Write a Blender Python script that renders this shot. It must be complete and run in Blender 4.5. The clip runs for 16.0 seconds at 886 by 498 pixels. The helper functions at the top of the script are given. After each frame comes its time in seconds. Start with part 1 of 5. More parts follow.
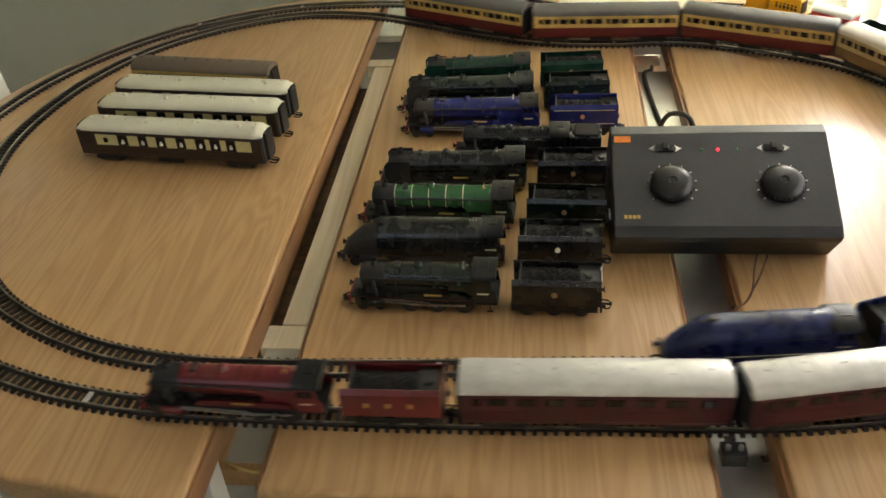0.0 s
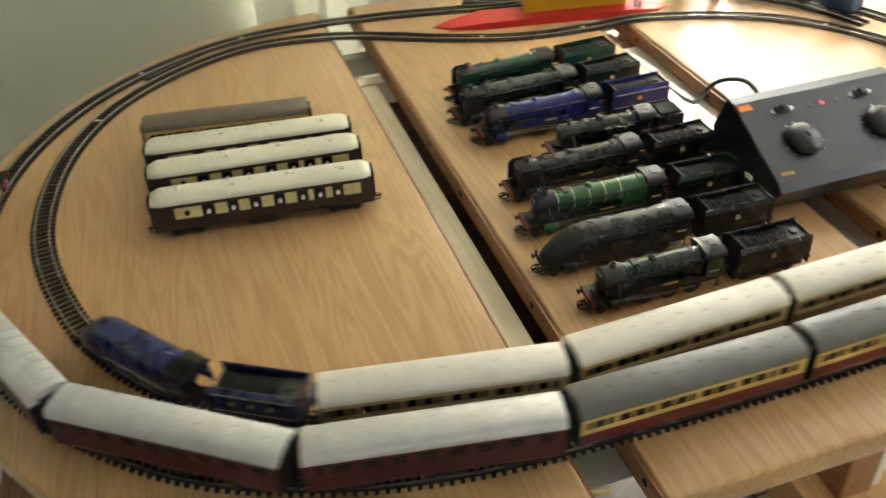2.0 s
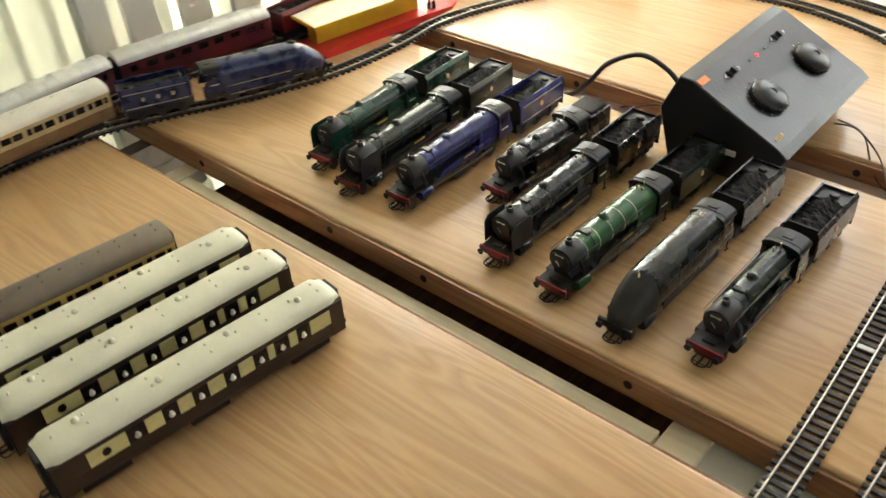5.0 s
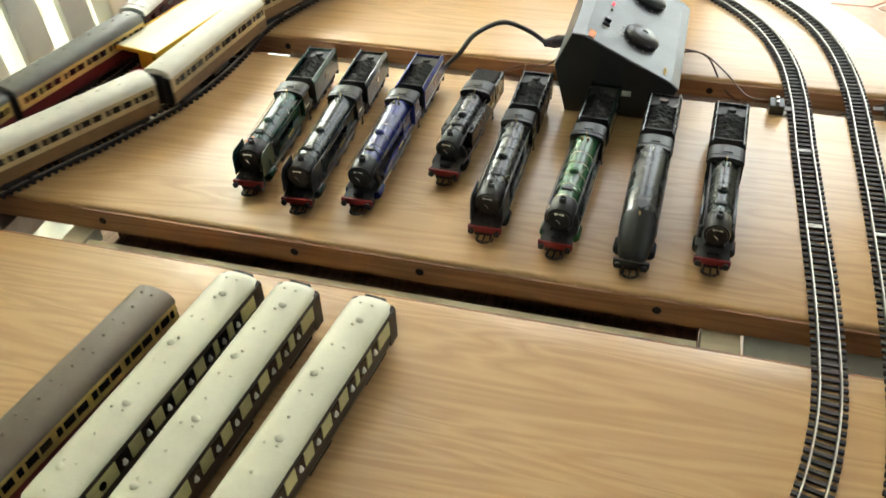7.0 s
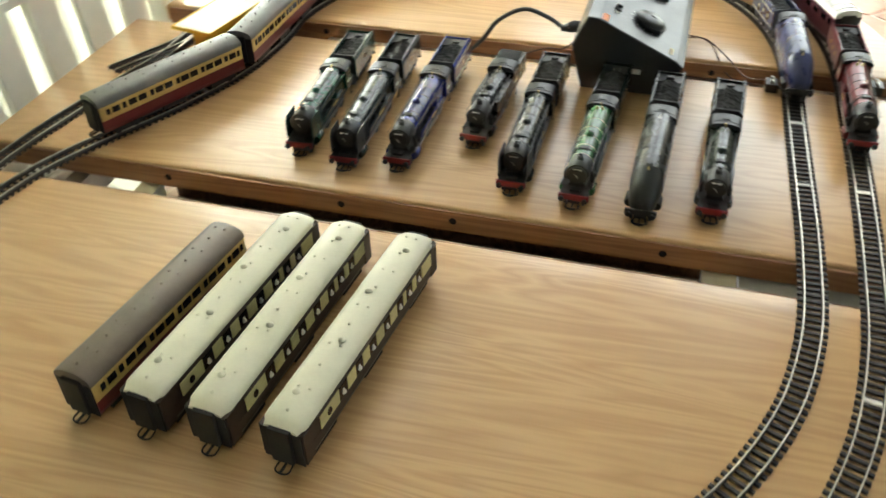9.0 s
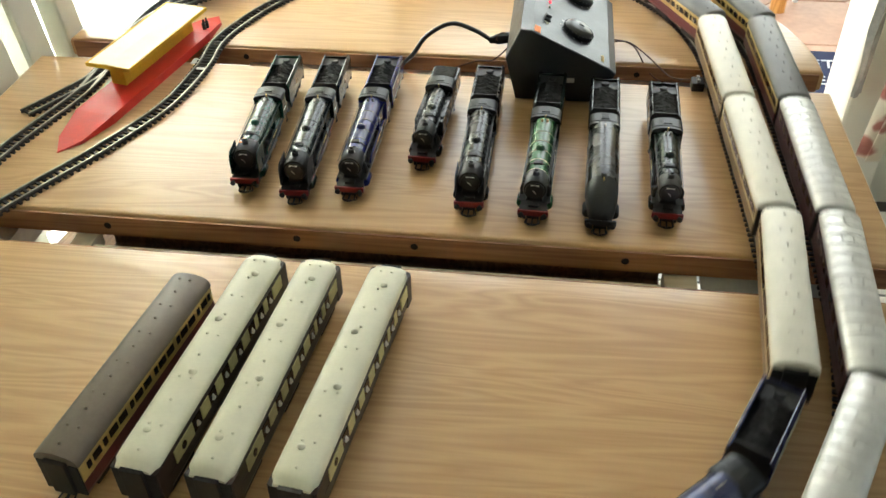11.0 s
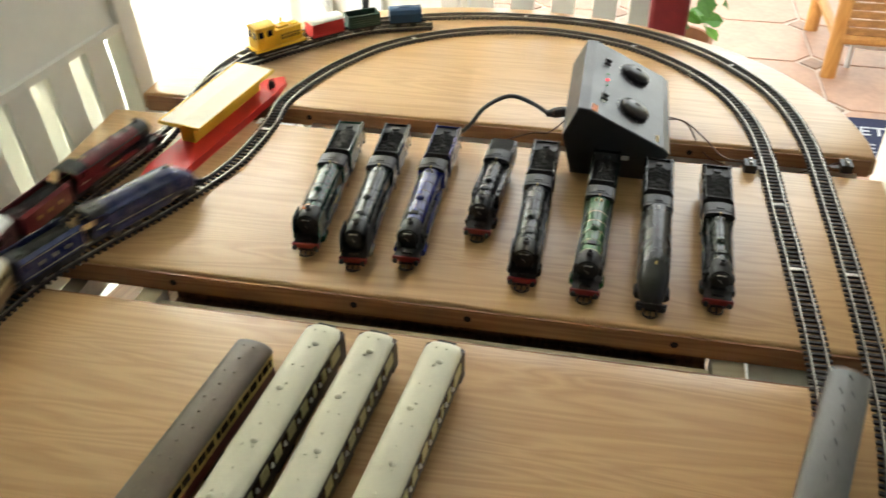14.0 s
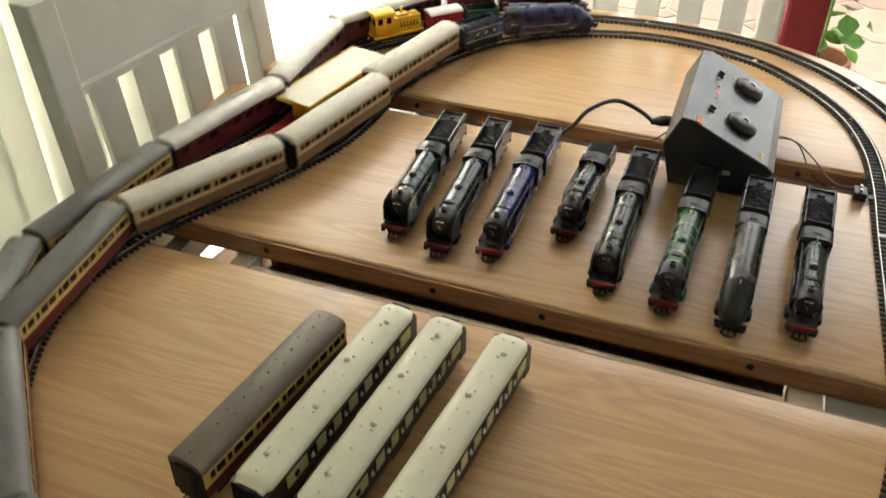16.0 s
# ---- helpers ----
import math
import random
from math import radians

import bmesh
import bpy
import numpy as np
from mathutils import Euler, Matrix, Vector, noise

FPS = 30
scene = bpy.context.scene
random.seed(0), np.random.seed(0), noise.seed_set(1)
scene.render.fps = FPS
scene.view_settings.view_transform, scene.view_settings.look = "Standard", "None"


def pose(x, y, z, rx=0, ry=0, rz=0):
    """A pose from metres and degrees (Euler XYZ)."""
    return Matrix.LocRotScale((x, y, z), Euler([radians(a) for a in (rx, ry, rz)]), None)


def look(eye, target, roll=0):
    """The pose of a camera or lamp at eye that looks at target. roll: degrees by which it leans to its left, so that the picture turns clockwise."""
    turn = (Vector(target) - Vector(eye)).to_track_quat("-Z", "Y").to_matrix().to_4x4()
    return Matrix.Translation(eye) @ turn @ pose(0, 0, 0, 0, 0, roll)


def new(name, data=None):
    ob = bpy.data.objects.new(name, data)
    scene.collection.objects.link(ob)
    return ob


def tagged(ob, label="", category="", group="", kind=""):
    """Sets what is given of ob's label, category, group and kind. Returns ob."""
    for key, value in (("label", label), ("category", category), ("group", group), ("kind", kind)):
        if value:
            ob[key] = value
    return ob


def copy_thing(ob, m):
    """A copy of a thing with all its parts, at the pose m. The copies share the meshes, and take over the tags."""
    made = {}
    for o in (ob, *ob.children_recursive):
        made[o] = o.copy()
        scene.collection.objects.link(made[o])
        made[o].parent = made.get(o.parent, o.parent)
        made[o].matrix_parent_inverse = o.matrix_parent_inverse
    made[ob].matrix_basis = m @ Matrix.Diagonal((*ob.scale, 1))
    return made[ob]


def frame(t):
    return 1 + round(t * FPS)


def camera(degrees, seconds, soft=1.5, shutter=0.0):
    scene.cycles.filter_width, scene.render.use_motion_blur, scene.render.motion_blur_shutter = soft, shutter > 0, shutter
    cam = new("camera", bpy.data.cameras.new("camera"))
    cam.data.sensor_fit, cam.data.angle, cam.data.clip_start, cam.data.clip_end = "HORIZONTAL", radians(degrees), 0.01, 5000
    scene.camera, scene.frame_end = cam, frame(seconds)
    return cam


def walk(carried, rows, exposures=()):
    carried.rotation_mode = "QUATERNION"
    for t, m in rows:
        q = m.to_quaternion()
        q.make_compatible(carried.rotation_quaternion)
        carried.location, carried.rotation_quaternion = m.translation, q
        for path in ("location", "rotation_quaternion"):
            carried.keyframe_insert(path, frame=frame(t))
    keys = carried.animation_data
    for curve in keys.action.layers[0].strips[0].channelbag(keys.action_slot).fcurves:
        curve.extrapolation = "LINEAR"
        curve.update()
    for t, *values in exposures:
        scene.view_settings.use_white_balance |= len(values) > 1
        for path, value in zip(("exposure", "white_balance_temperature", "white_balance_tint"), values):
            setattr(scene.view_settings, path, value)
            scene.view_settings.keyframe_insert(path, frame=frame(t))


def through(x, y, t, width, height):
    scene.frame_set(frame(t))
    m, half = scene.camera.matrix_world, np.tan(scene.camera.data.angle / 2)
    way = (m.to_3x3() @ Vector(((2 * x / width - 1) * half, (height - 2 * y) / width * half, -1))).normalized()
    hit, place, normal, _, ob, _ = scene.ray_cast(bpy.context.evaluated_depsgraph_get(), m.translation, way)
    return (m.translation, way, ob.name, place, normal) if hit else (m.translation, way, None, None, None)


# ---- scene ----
cam = camera(53.3, 16.0, soft=1.5, shutter=0.5)
PATH = [
    (0, (0.257, -1.016, 1.318), (0.036, 0.589, 0.145), -4.4),
    (0.5, (0.100, -1.041, 1.333), (0.090, 0.581, 0.163), -2.4),
    (1, (-0.114, -1.097, 1.348), (-0.003, 0.492, 0.139), -2.6),
    (1.5, (-0.167, -1.032, 1.365), (-0.022, 0.547, 0.147), -2.4),
    (2, (-0.260, -0.947, 1.365), (0.196, 0.572, 0.145), -2.9),
    (2.5, (-0.343, -0.923, 1.374), (0.349, 0.506, 0.157), -0.4),
    (3, (-0.354, -0.920, 1.377), (0.403, 0.474, 0.160), -0.2),
    (3.5, (-0.370, -0.885, 1.343), (0.407, 0.495, 0.121), -0.7),
    (4, (-0.356, -0.771, 1.302), (0.448, 0.622, 0.114), -2.8),
    (4.5, (-0.385, -0.643, 1.284), (0.592, 0.624, 0.084), -3.8),
    (6.8, (-0.579, -0.301, 1.299), (0.879, 0.181, 0.018), -2.4),
    (7, (-0.582, -0.284, 1.307), (0.892, 0.161, 0.030), -2.1),
    (7.5, (-0.595, -0.276, 1.316), (0.898, 0.154, 0.057), -1.7),
    (8, (-0.616, -0.281, 1.324), (0.878, 0.175, 0.075), -1.4),
    (8.5, (-0.679, -0.324, 1.320), (0.772, 0.235, 0.062), -1.4),
    (9, (-0.713, -0.290, 1.327), (0.777, 0.166, 0.073), -1.6),
    (9.2, (-0.726, -0.269, 1.319), (0.797, 0.104, 0.077), -3.4),
    (11.5, (-0.698, -0.208, 1.368), (0.839, -0.013, 0.103), -0.4),
    (12, (-0.695, -0.211, 1.391), (0.863, -0.015, 0.151), 0.2),
    (12.5, (-0.693, -0.214, 1.406), (0.885, -0.003, 0.196), -0.1),
    (13, (-0.692, -0.214, 1.409), (0.896, 0.014, 0.214), -0.5),
    (13.5, (-0.694, -0.209, 1.403), (0.895, 0.022, 0.211), -0.6),
    (14, (-0.703, -0.188, 1.398), (0.868, 0.113, 0.196), -0.1),
    (14.5, (-0.696, -0.181, 1.406), (0.821, 0.296, 0.193), -1.1),
    (15, (-0.685, -0.211, 1.422), (0.784, 0.371, 0.195), -0.6),
    (15.5, (-0.692, -0.239, 1.426), (0.796, 0.361, 0.232), -0.4),
    (16, (-0.708, -0.227, 1.401), (0.790, 0.323, 0.195), 0.3),
]
walk(cam, [(t, look(eye, target, roll)) for t, eye, target, roll in PATH],
     exposures=[(0, -0.22, 6800, 11), (0.7, 0.09, 6800, 10), (2, 0.25, 6600, 8), (4.5, 0.3, 6600, 8), (7, 0.39, 6300, 3), (9.2, 0.38, 6300, 3), (11.5, 0.19, 6300, 3), (12.5, 0.17, 6300, 3), (14.5, -0.09, 6500, 8), (16, -0.11, 6600, 10)])

# ---- world and light ----
T = 0.76                     # height of the table top
world = bpy.data.worlds.new("sky")
scene.world = world
world.use_nodes = True
wn = world.node_tree
sky = wn.nodes.new("ShaderNodeTexSky")
sky.sky_type, sky.sun_disc, sky.sun_elevation, sky.sun_rotation = "NISHITA", False, radians(40), radians(60)
wn.links.new(sky.outputs[0], wn.nodes["Background"].inputs[0])
wn.nodes["Background"].inputs[1].default_value = 0.12


def area_lamp(name, place, target, sx, sy, watts, colour=(1, 1, 1)):
    d = bpy.data.lights.new(name, "AREA")
    d.shape, d.size, d.size_y, d.energy, d.color = "RECTANGLE", sx, sy, watts, colour
    ob = new(name, d)
    ob.matrix_world = look(place, target)
    return ob


area_lamp("window_daylight", (0.72, 1.30, 1.35), (0.72, 0.0, 1.1), 1.4, 1.6, 208, (1.0, 0.985, 0.96))
area_lamp("patio_daylight", (1.60, 0.80, 1.2), (0.0, 0.45, 1.0), 0.40, 1.7, 95, (1.0, 0.985, 0.96))
area_lamp("conservatory_daylight", (2.9, -0.6, 2.45), (2.9, -0.6, 0), 1.8, 2.2, 50, (1.0, 0.985, 0.96))
# weak fill added from the south; no source is known on that side
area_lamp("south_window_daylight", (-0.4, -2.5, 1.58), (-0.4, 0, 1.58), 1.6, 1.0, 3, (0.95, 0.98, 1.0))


# ---- materials ----
def nodes_of(name):
    m = bpy.data.materials.new(name)
    m.use_nodes = True
    return m, m.node_tree.nodes, m.node_tree.links, m.node_tree.nodes["Principled BSDF"]


def paint(name, colour, rough=0.5, metal=0.0, vary=0.15, scale=60, bump=0.05, coat=0.0, spread=0.0, spec=0.5):
    """Painted, moulded or metal surface with two scales of unevenness."""
    m, n, l, b = nodes_of(name)
    tc = n.new("ShaderNodeTexCoord")
    fine, broad = n.new("ShaderNodeTexNoise"), n.new("ShaderNodeTexNoise")
    fine.inputs["Scale"].default_value, broad.inputs["Scale"].default_value = scale * 6, scale
    fine.inputs["Detail"].default_value = 4
    for t in (fine, broad):
        l.new(tc.outputs["Object"], t.inputs["Vector"])
    mix = n.new("ShaderNodeMix")
    mix.data_type = "FLOAT"
    mix.inputs[0].default_value = 0.4
    l.new(broad.outputs[0], mix.inputs[2])
    l.new(fine.outputs[0], mix.inputs[3])
    ramp = n.new("ShaderNodeValToRGB")
    ramp.color_ramp.elements[0].position, ramp.color_ramp.elements[1].position = 0.3, 0.7
    ramp.color_ramp.elements[0].color = (*[c * (1 - vary) for c in colour], 1)
    ramp.color_ramp.elements[1].color = (*[min(1, c * (1 + vary)) for c in colour], 1)
    l.new(mix.outputs[0], ramp.inputs[0])
    if spread:
        oi = n.new("ShaderNodeObjectInfo")
        hs = n.new("ShaderNodeHueSaturation")
        mp = n.new("ShaderNodeMapRange")
        mp.inputs[3].default_value, mp.inputs[4].default_value = 1 - spread, 1 + spread
        l.new(oi.outputs["Random"], mp.inputs[0])
        l.new(mp.outputs[0], hs.inputs["Value"])
        l.new(ramp.outputs[0], hs.inputs["Color"])
        l.new(hs.outputs[0], b.inputs["Base Color"])
    else:
        l.new(ramp.outputs[0], b.inputs["Base Color"])
    rr = n.new("ShaderNodeMapRange")
    rr.inputs[3].default_value, rr.inputs[4].default_value = rough * 0.8, min(1, rough * 1.2)
    l.new(broad.outputs[0], rr.inputs[0])
    l.new(rr.outputs[0], b.inputs["Roughness"])
    b.inputs["Metallic"].default_value = metal
    b.inputs["Coat Weight"].default_value = coat
    b.inputs["Specular IOR Level"].default_value = spec
    if bump:
        bp = n.new("ShaderNodeBump")
        bp.inputs["Strength"].default_value, bp.inputs["Distance"].default_value = bump, 0.001
        l.new(fine.outputs[0], bp.inputs["Height"])
        l.new(bp.outputs[0], b.inputs["Normal"])
    return m


def oak(name, light, dark, rough=0.3, along="y", tight=1.0):
    """Lacquered oak veneer with cathedral grain and fine pores."""
    m, n, l, b = nodes_of(name)
    tc = n.new("ShaderNodeTexCoord")
    mp, mp2 = n.new("ShaderNodeMapping"), n.new("ShaderNodeMapping")
    long, cross = 1.3 * tight, 17 * tight
    mp.inputs["Scale"].default_value = {"y": (cross, long, cross), "x": (long, cross, cross), "z": (cross, cross, long)}[along]
    mp2.inputs["Scale"].default_value = {"y": (420, 14, 420), "x": (14, 420, 420), "z": (420, 420, 14)}[along]
    l.new(tc.outputs["Object"], mp.inputs[0])
    l.new(tc.outputs["Object"], mp2.inputs[0])
    big = n.new("ShaderNodeTexNoise")
    big.inputs["Scale"].default_value, big.inputs["Detail"].default_value, big.inputs["Distortion"].default_value = 1.0, 3, 0.9
    l.new(mp.outputs[0], big.inputs["Vector"])
    rings = n.new("ShaderNodeMath")
    rings.operation = "MULTIPLY"
    rings.inputs[1].default_value = 26
    l.new(big.outputs[0], rings.inputs[0])
    frac = n.new("ShaderNodeMath")
    frac.operation = "PINGPONG"
    frac.inputs[1].default_value = 1.0
    l.new(rings.outputs[0], frac.inputs[0])
    pores = n.new("ShaderNodeTexNoise")
    pores.inputs["Scale"].default_value, pores.inputs["Detail"].default_value = 1.0, 2
    l.new(mp2.outputs[0], pores.inputs["Vector"])
    mp3 = n.new("ShaderNodeMapping")
    mp3.inputs["Scale"].default_value = {"y": (190, 3.2, 190), "x": (3.2, 190, 190), "z": (190, 190, 3.2)}[along]
    l.new(tc.outputs["Object"], mp3.inputs[0])
    streaks = n.new("ShaderNodeTexNoise")
    streaks.inputs["Scale"].default_value, streaks.inputs["Detail"].default_value, streaks.inputs["Distortion"].default_value = 1.0, 4, 0.25
    l.new(mp3.outputs[0], streaks.inputs["Vector"])
    fine = n.new("ShaderNodeMix")
    fine.data_type = "FLOAT"
    fine.inputs[0].default_value = 0.5
    l.new(streaks.outputs[0], fine.inputs[2])
    l.new(pores.outputs[0], fine.inputs[3])
    mix = n.new("ShaderNodeMix")
    mix.data_type = "FLOAT"
    mix.inputs[0].default_value = 0.61
    l.new(frac.outputs[0], mix.inputs[2])
    l.new(fine.outputs[0], mix.inputs[3])
    ramp = n.new("ShaderNodeValToRGB")
    ramp.color_ramp.elements[0].position, ramp.color_ramp.elements[1].position = 0.28, 0.68
    ramp.color_ramp.elements[0].color, ramp.color_ramp.elements[1].color = (*dark, 1), (*light, 1)
    l.new(mix.outputs[0], ramp.inputs[0])
    l.new(ramp.outputs[0], b.inputs["Base Color"])
    b.inputs["Roughness"].default_value = rough
    b.inputs["Specular IOR Level"].default_value = 0.5
    b.inputs["Coat Weight"].default_value, b.inputs["Coat Roughness"].default_value = 0.18 if rough < 0.35 else 0.0, 0.28
    bp = n.new("ShaderNodeBump")
    bp.inputs["Strength"].default_value, bp.inputs["Distance"].default_value = 0.06, 0.0006
    l.new(pores.outputs[0], bp.inputs["Height"])
    l.new(bp.outputs[0], b.inputs["Normal"])
    return m


def glowing(name, colour, strength):
    m, n, l, b = nodes_of(name)
    b.inputs["Base Color"].default_value = (*colour, 1)
    b.inputs["Emission Color"].default_value = (*colour, 1)
    b.inputs["Emission Strength"].default_value = strength
    return m


def cloth(name, colour, through=0.4, spots=None):
    """Woven cloth that lets some light through, with printed blotches where asked."""
    m, n, l, b = nodes_of(name)
    tc, weave = n.new("ShaderNodeTexCoord"), n.new("ShaderNodeTexNoise")
    weave.inputs["Scale"].default_value = 300
    l.new(tc.outputs["Object"], weave.inputs["Vector"])
    bp = n.new("ShaderNodeBump")
    bp.inputs["Strength"].default_value, bp.inputs["Distance"].default_value = 0.2, 0.001
    l.new(weave.outputs[0], bp.inputs["Height"])
    l.new(bp.outputs[0], b.inputs["Normal"])
    b.inputs["Roughness"].default_value = 0.9
    b.inputs["Base Color"].default_value = (*colour, 1)
    if spots:
        v = n.new("ShaderNodeTexNoise")
        v.inputs["Scale"].default_value = 14
        l.new(tc.outputs["Object"], v.inputs["Vector"])
        r = n.new("ShaderNodeValToRGB")
        r.color_ramp.elements[0].position, r.color_ramp.elements[1].position = 0.56, 0.62
        r.color_ramp.elements[0].color, r.color_ramp.elements[1].color = (*colour, 1), (*spots, 1)
        l.new(v.outputs[0], r.inputs[0])
        l.new(r.outputs[0], b.inputs["Base Color"])
    tr = n.new("ShaderNodeBsdfTranslucent")
    tr.inputs[0].default_value = (*colour, 1)
    mx = n.new("ShaderNodeMixShader")
    mx.inputs[0].default_value = through
    l.new(b.outputs[0], mx.inputs[1])
    l.new(tr.outputs[0], mx.inputs[2])
    l.new(mx.outputs[0], n["Material Output"].inputs[0])
    return m


OAK = oak("oak_veneer", (0.57, 0.355, 0.164), (0.470, 0.276, 0.116), 0.28)
OAK_EDGE = oak("oak_edge_banding", (0.36, 0.175, 0.072), (0.25, 0.11, 0.043), 0.4, "y", 0.7)
BEECH = oak("beech_runner", (0.84, 0.76, 0.56), (0.76, 0.66, 0.45), 0.42, "y", 0.6)
GAP_BROWN = oak("dark_walnut", (0.20, 0.10, 0.05), (0.11, 0.05, 0.025), 0.45, "x")
CHAIR_WHITE = paint("chair_white_paint", (0.78, 0.77, 0.70), 0.45, vary=0.05, scale=8)
CHAIR_SEAT = oak("chair_seat_wood", (0.34, 0.19, 0.10), (0.22, 0.11, 0.055), 0.4, "x")
WALL_GREEN = paint("wall_pale_green", (0.52, 0.53, 0.43), 0.9, vary=0.03, scale=3, bump=0.1)
WALL_CREAM = paint("wall_cream", (0.76, 0.72, 0.62), 0.9, vary=0.03, scale=3, bump=0.1)
CEILING = paint("ceiling_white", (0.82, 0.82, 0.80), 0.95, vary=0.03, scale=3)
UPVC = paint("white_upvc", (0.82, 0.82, 0.80), 0.3, vary=0.03, scale=5)
TILE = paint("stone_floor_tile", (0.62, 0.60, 0.55), 0.35, vary=0.15, scale=9, spread=0.12)
GROUT = paint("dark_grout", (0.10, 0.09, 0.08), 0.9)
TERRACOTTA = paint("terracotta_tile", (0.50, 0.32, 0.235), 0.45, vary=0.2, scale=7, spread=0.15)
TERRA_GROUT = paint("pale_grout", (0.60, 0.50, 0.43), 0.9)
BLACK = paint("loco_black", (0.010, 0.010, 0.011), 0.27, vary=0.4, scale=90, coat=0.15, bump=0.14)
SMOKE = paint("smokebox_black", (0.018, 0.018, 0.018), 0.5, vary=0.4, scale=90)
UNDER = paint("underframe_black", (0.014, 0.013, 0.012), 0.6, vary=0.4)
WHEEL = paint("wheel_dark_steel", (0.05, 0.048, 0.045), 0.4, 0.6)
STEEL = paint("valve_gear_steel", (0.42, 0.40, 0.36), 0.35, 0.9)
RAIL = paint("nickel_silver_rail", (0.50, 0.47, 0.40), 0.36, 1.0, vary=0.25)
RAIL_WEB = paint("rail_foot_dark", (0.12, 0.11, 0.10), 0.5, 0.6)
SLEEPER = paint("sleeper_dark_brown", (0.030, 0.023, 0.019), 0.6, vary=0.3, spread=0.2)
RED_BEAM = paint("buffer_beam_red", (0.20, 0.012, 0.013), 0.5, vary=0.3)
GREEN_DARK = paint("loco_deep_green", (0.011, 0.050, 0.031), 0.25, vary=0.4, coat=0.2, bump=0.15)
GREEN_APPLE = paint("loco_apple_green", (0.032, 0.120, 0.042), 0.26, vary=0.25, coat=0.2, bump=0.12)
GREEN_BLACK = paint("loco_green_black", (0.011, 0.021, 0.015), 0.26, vary=0.4, coat=0.2, bump=0.15)
BLUE = paint("loco_blue", (0.018, 0.024, 0.150), 0.26, vary=0.3, coat=0.2, bump=0.14)
BLUE_DARK = paint("loco_dark_blue", (0.013, 0.020, 0.085), 0.28, vary=0.3, coat=0.2, bump=0.14)
GREY_LOCO = paint("loco_gunmetal", (0.019, 0.021, 0.019), 0.27, 0.1, vary=0.3, coat=0.15, bump=0.15)
MAROON = paint("loco_maroon", (0.13, 0.010, 0.014), 0.32, vary=0.2, coat=0.3)
CAB_ROOF = paint("cab_roof_black", (0.013, 0.014, 0.014), 0.34, vary=0.3, spec=0.3)
TEAK = paint("coach_teak_brown", (0.20, 0.115, 0.050), 0.42, vary=0.2)
COAL = paint("coal", (0.014, 0.013, 0.012), 0.7, vary=0.6, scale=300, bump=0.9, spec=0.15)
LINING = paint("lining_pale", (0.62, 0.60, 0.40), 0.5)
GOLD = paint("lining_gold", (0.55, 0.36, 0.08), 0.5)
CREST = paint("tender_crest", (0.5, 0.30, 0.15), 0.5)
ORANGE = paint("orange_patch", (0.80, 0.22, 0.03), 0.5)
COACH_MAROON = paint("coach_maroon", (0.060, 0.007, 0.011), 0.4)
COACH_CRIMSON = paint("coach_crimson", (0.12, 0.010, 0.012), 0.4)
COACH_CREAM = paint("coach_custard", (0.60, 0.42, 0.13), 0.45)
COACH_TAN = paint("coach_teak_cream", (0.50, 0.38, 0.20), 0.45)
COACH_BROWN = paint("coach_umber", (0.035, 0.019, 0.012), 0.4)
PULLMAN_CREAM = paint("pullman_cream_panel", (0.60, 0.55, 0.26), 0.4)
ROOF_SILVER = paint("roof_silver", (0.66, 0.65, 0.62), 0.35, 0.3, vary=0.15)
ROOF_IVORY = paint("roof_ivory", (0.74, 0.70, 0.60), 0.45, vary=0.08)
ROOF_CREAM = paint("roof_cream", (0.74, 0.71, 0.55), 0.4, vary=0.05)
ROOF_GREY = paint("roof_grey", (0.135, 0.132, 0.122), 0.45, vary=0.15)
ROOF_BROWN = paint("roof_grey_brown", (0.15, 0.115, 0.085), 0.45, vary=0.12)
PANE = paint("coach_window_dark", (0.015, 0.014, 0.013), 0.08, vary=0.1, bump=0)
LAMP_WHITE = paint("table_lamp_white", (0.75, 0.73, 0.66), 0.5)
CTRL = paint("controller_black", (0.015, 0.017, 0.021), 0.40, vary=0.15, scale=40, bump=0.2, coat=0.15, spec=0.6)
KNOB = paint("knob_black", (0.010, 0.010, 0.011), 0.3)
TICK = paint("print_white", (0.75, 0.75, 0.72), 0.6)
LED_RED = glowing("led_red", (1.0, 0.03, 0.05), 3.0)
LED_GREEN = paint("led_green_off", (0.03, 0.20, 0.05), 0.3)
CABLE = paint("cable_black", (0.012, 0.012, 0.012), 0.4)
WIRE = paint("wire_brown", (0.09, 0.035, 0.02), 0.5)
PLAT_RED = paint("platform_red", (0.62, 0.03, 0.02), 0.4, vary=0.1)
PLAT_YELLOW = paint("platform_yellow", (0.80, 0.50, 0.03), 0.4, vary=0.1)
PLAT_CREAM = paint("canopy_cream_white", (0.90, 0.86, 0.70), 0.45, vary=0.06)
SHUNT_YELLOW = paint("shunter_yellow", (0.80, 0.47, 0.02), 0.4, vary=0.1)
WAGON_RED = paint("wagon_red", (0.55, 0.03, 0.03), 0.45)
WAGON_WHITE = paint("wagon_roof_white", (0.75, 0.73, 0.68), 0.5)
WAGON_GREEN = paint("wagon_dark_green", (0.02, 0.06, 0.035), 0.45)
WAGON_BLUE = paint("wagon_blue", (0.02, 0.06, 0.13), 0.45)
CANE = oak("cane", (0.62, 0.33, 0.10), (0.46, 0.21, 0.055), 0.4, "z")
WEAVE = paint("rattan_weave", (0.40, 0.20, 0.07), 0.5, vary=0.3, scale=25, spread=0.12)
METAL_WHITE = paint("white_metal_tray", (0.62, 0.63, 0.64), 0.35, 0.3)
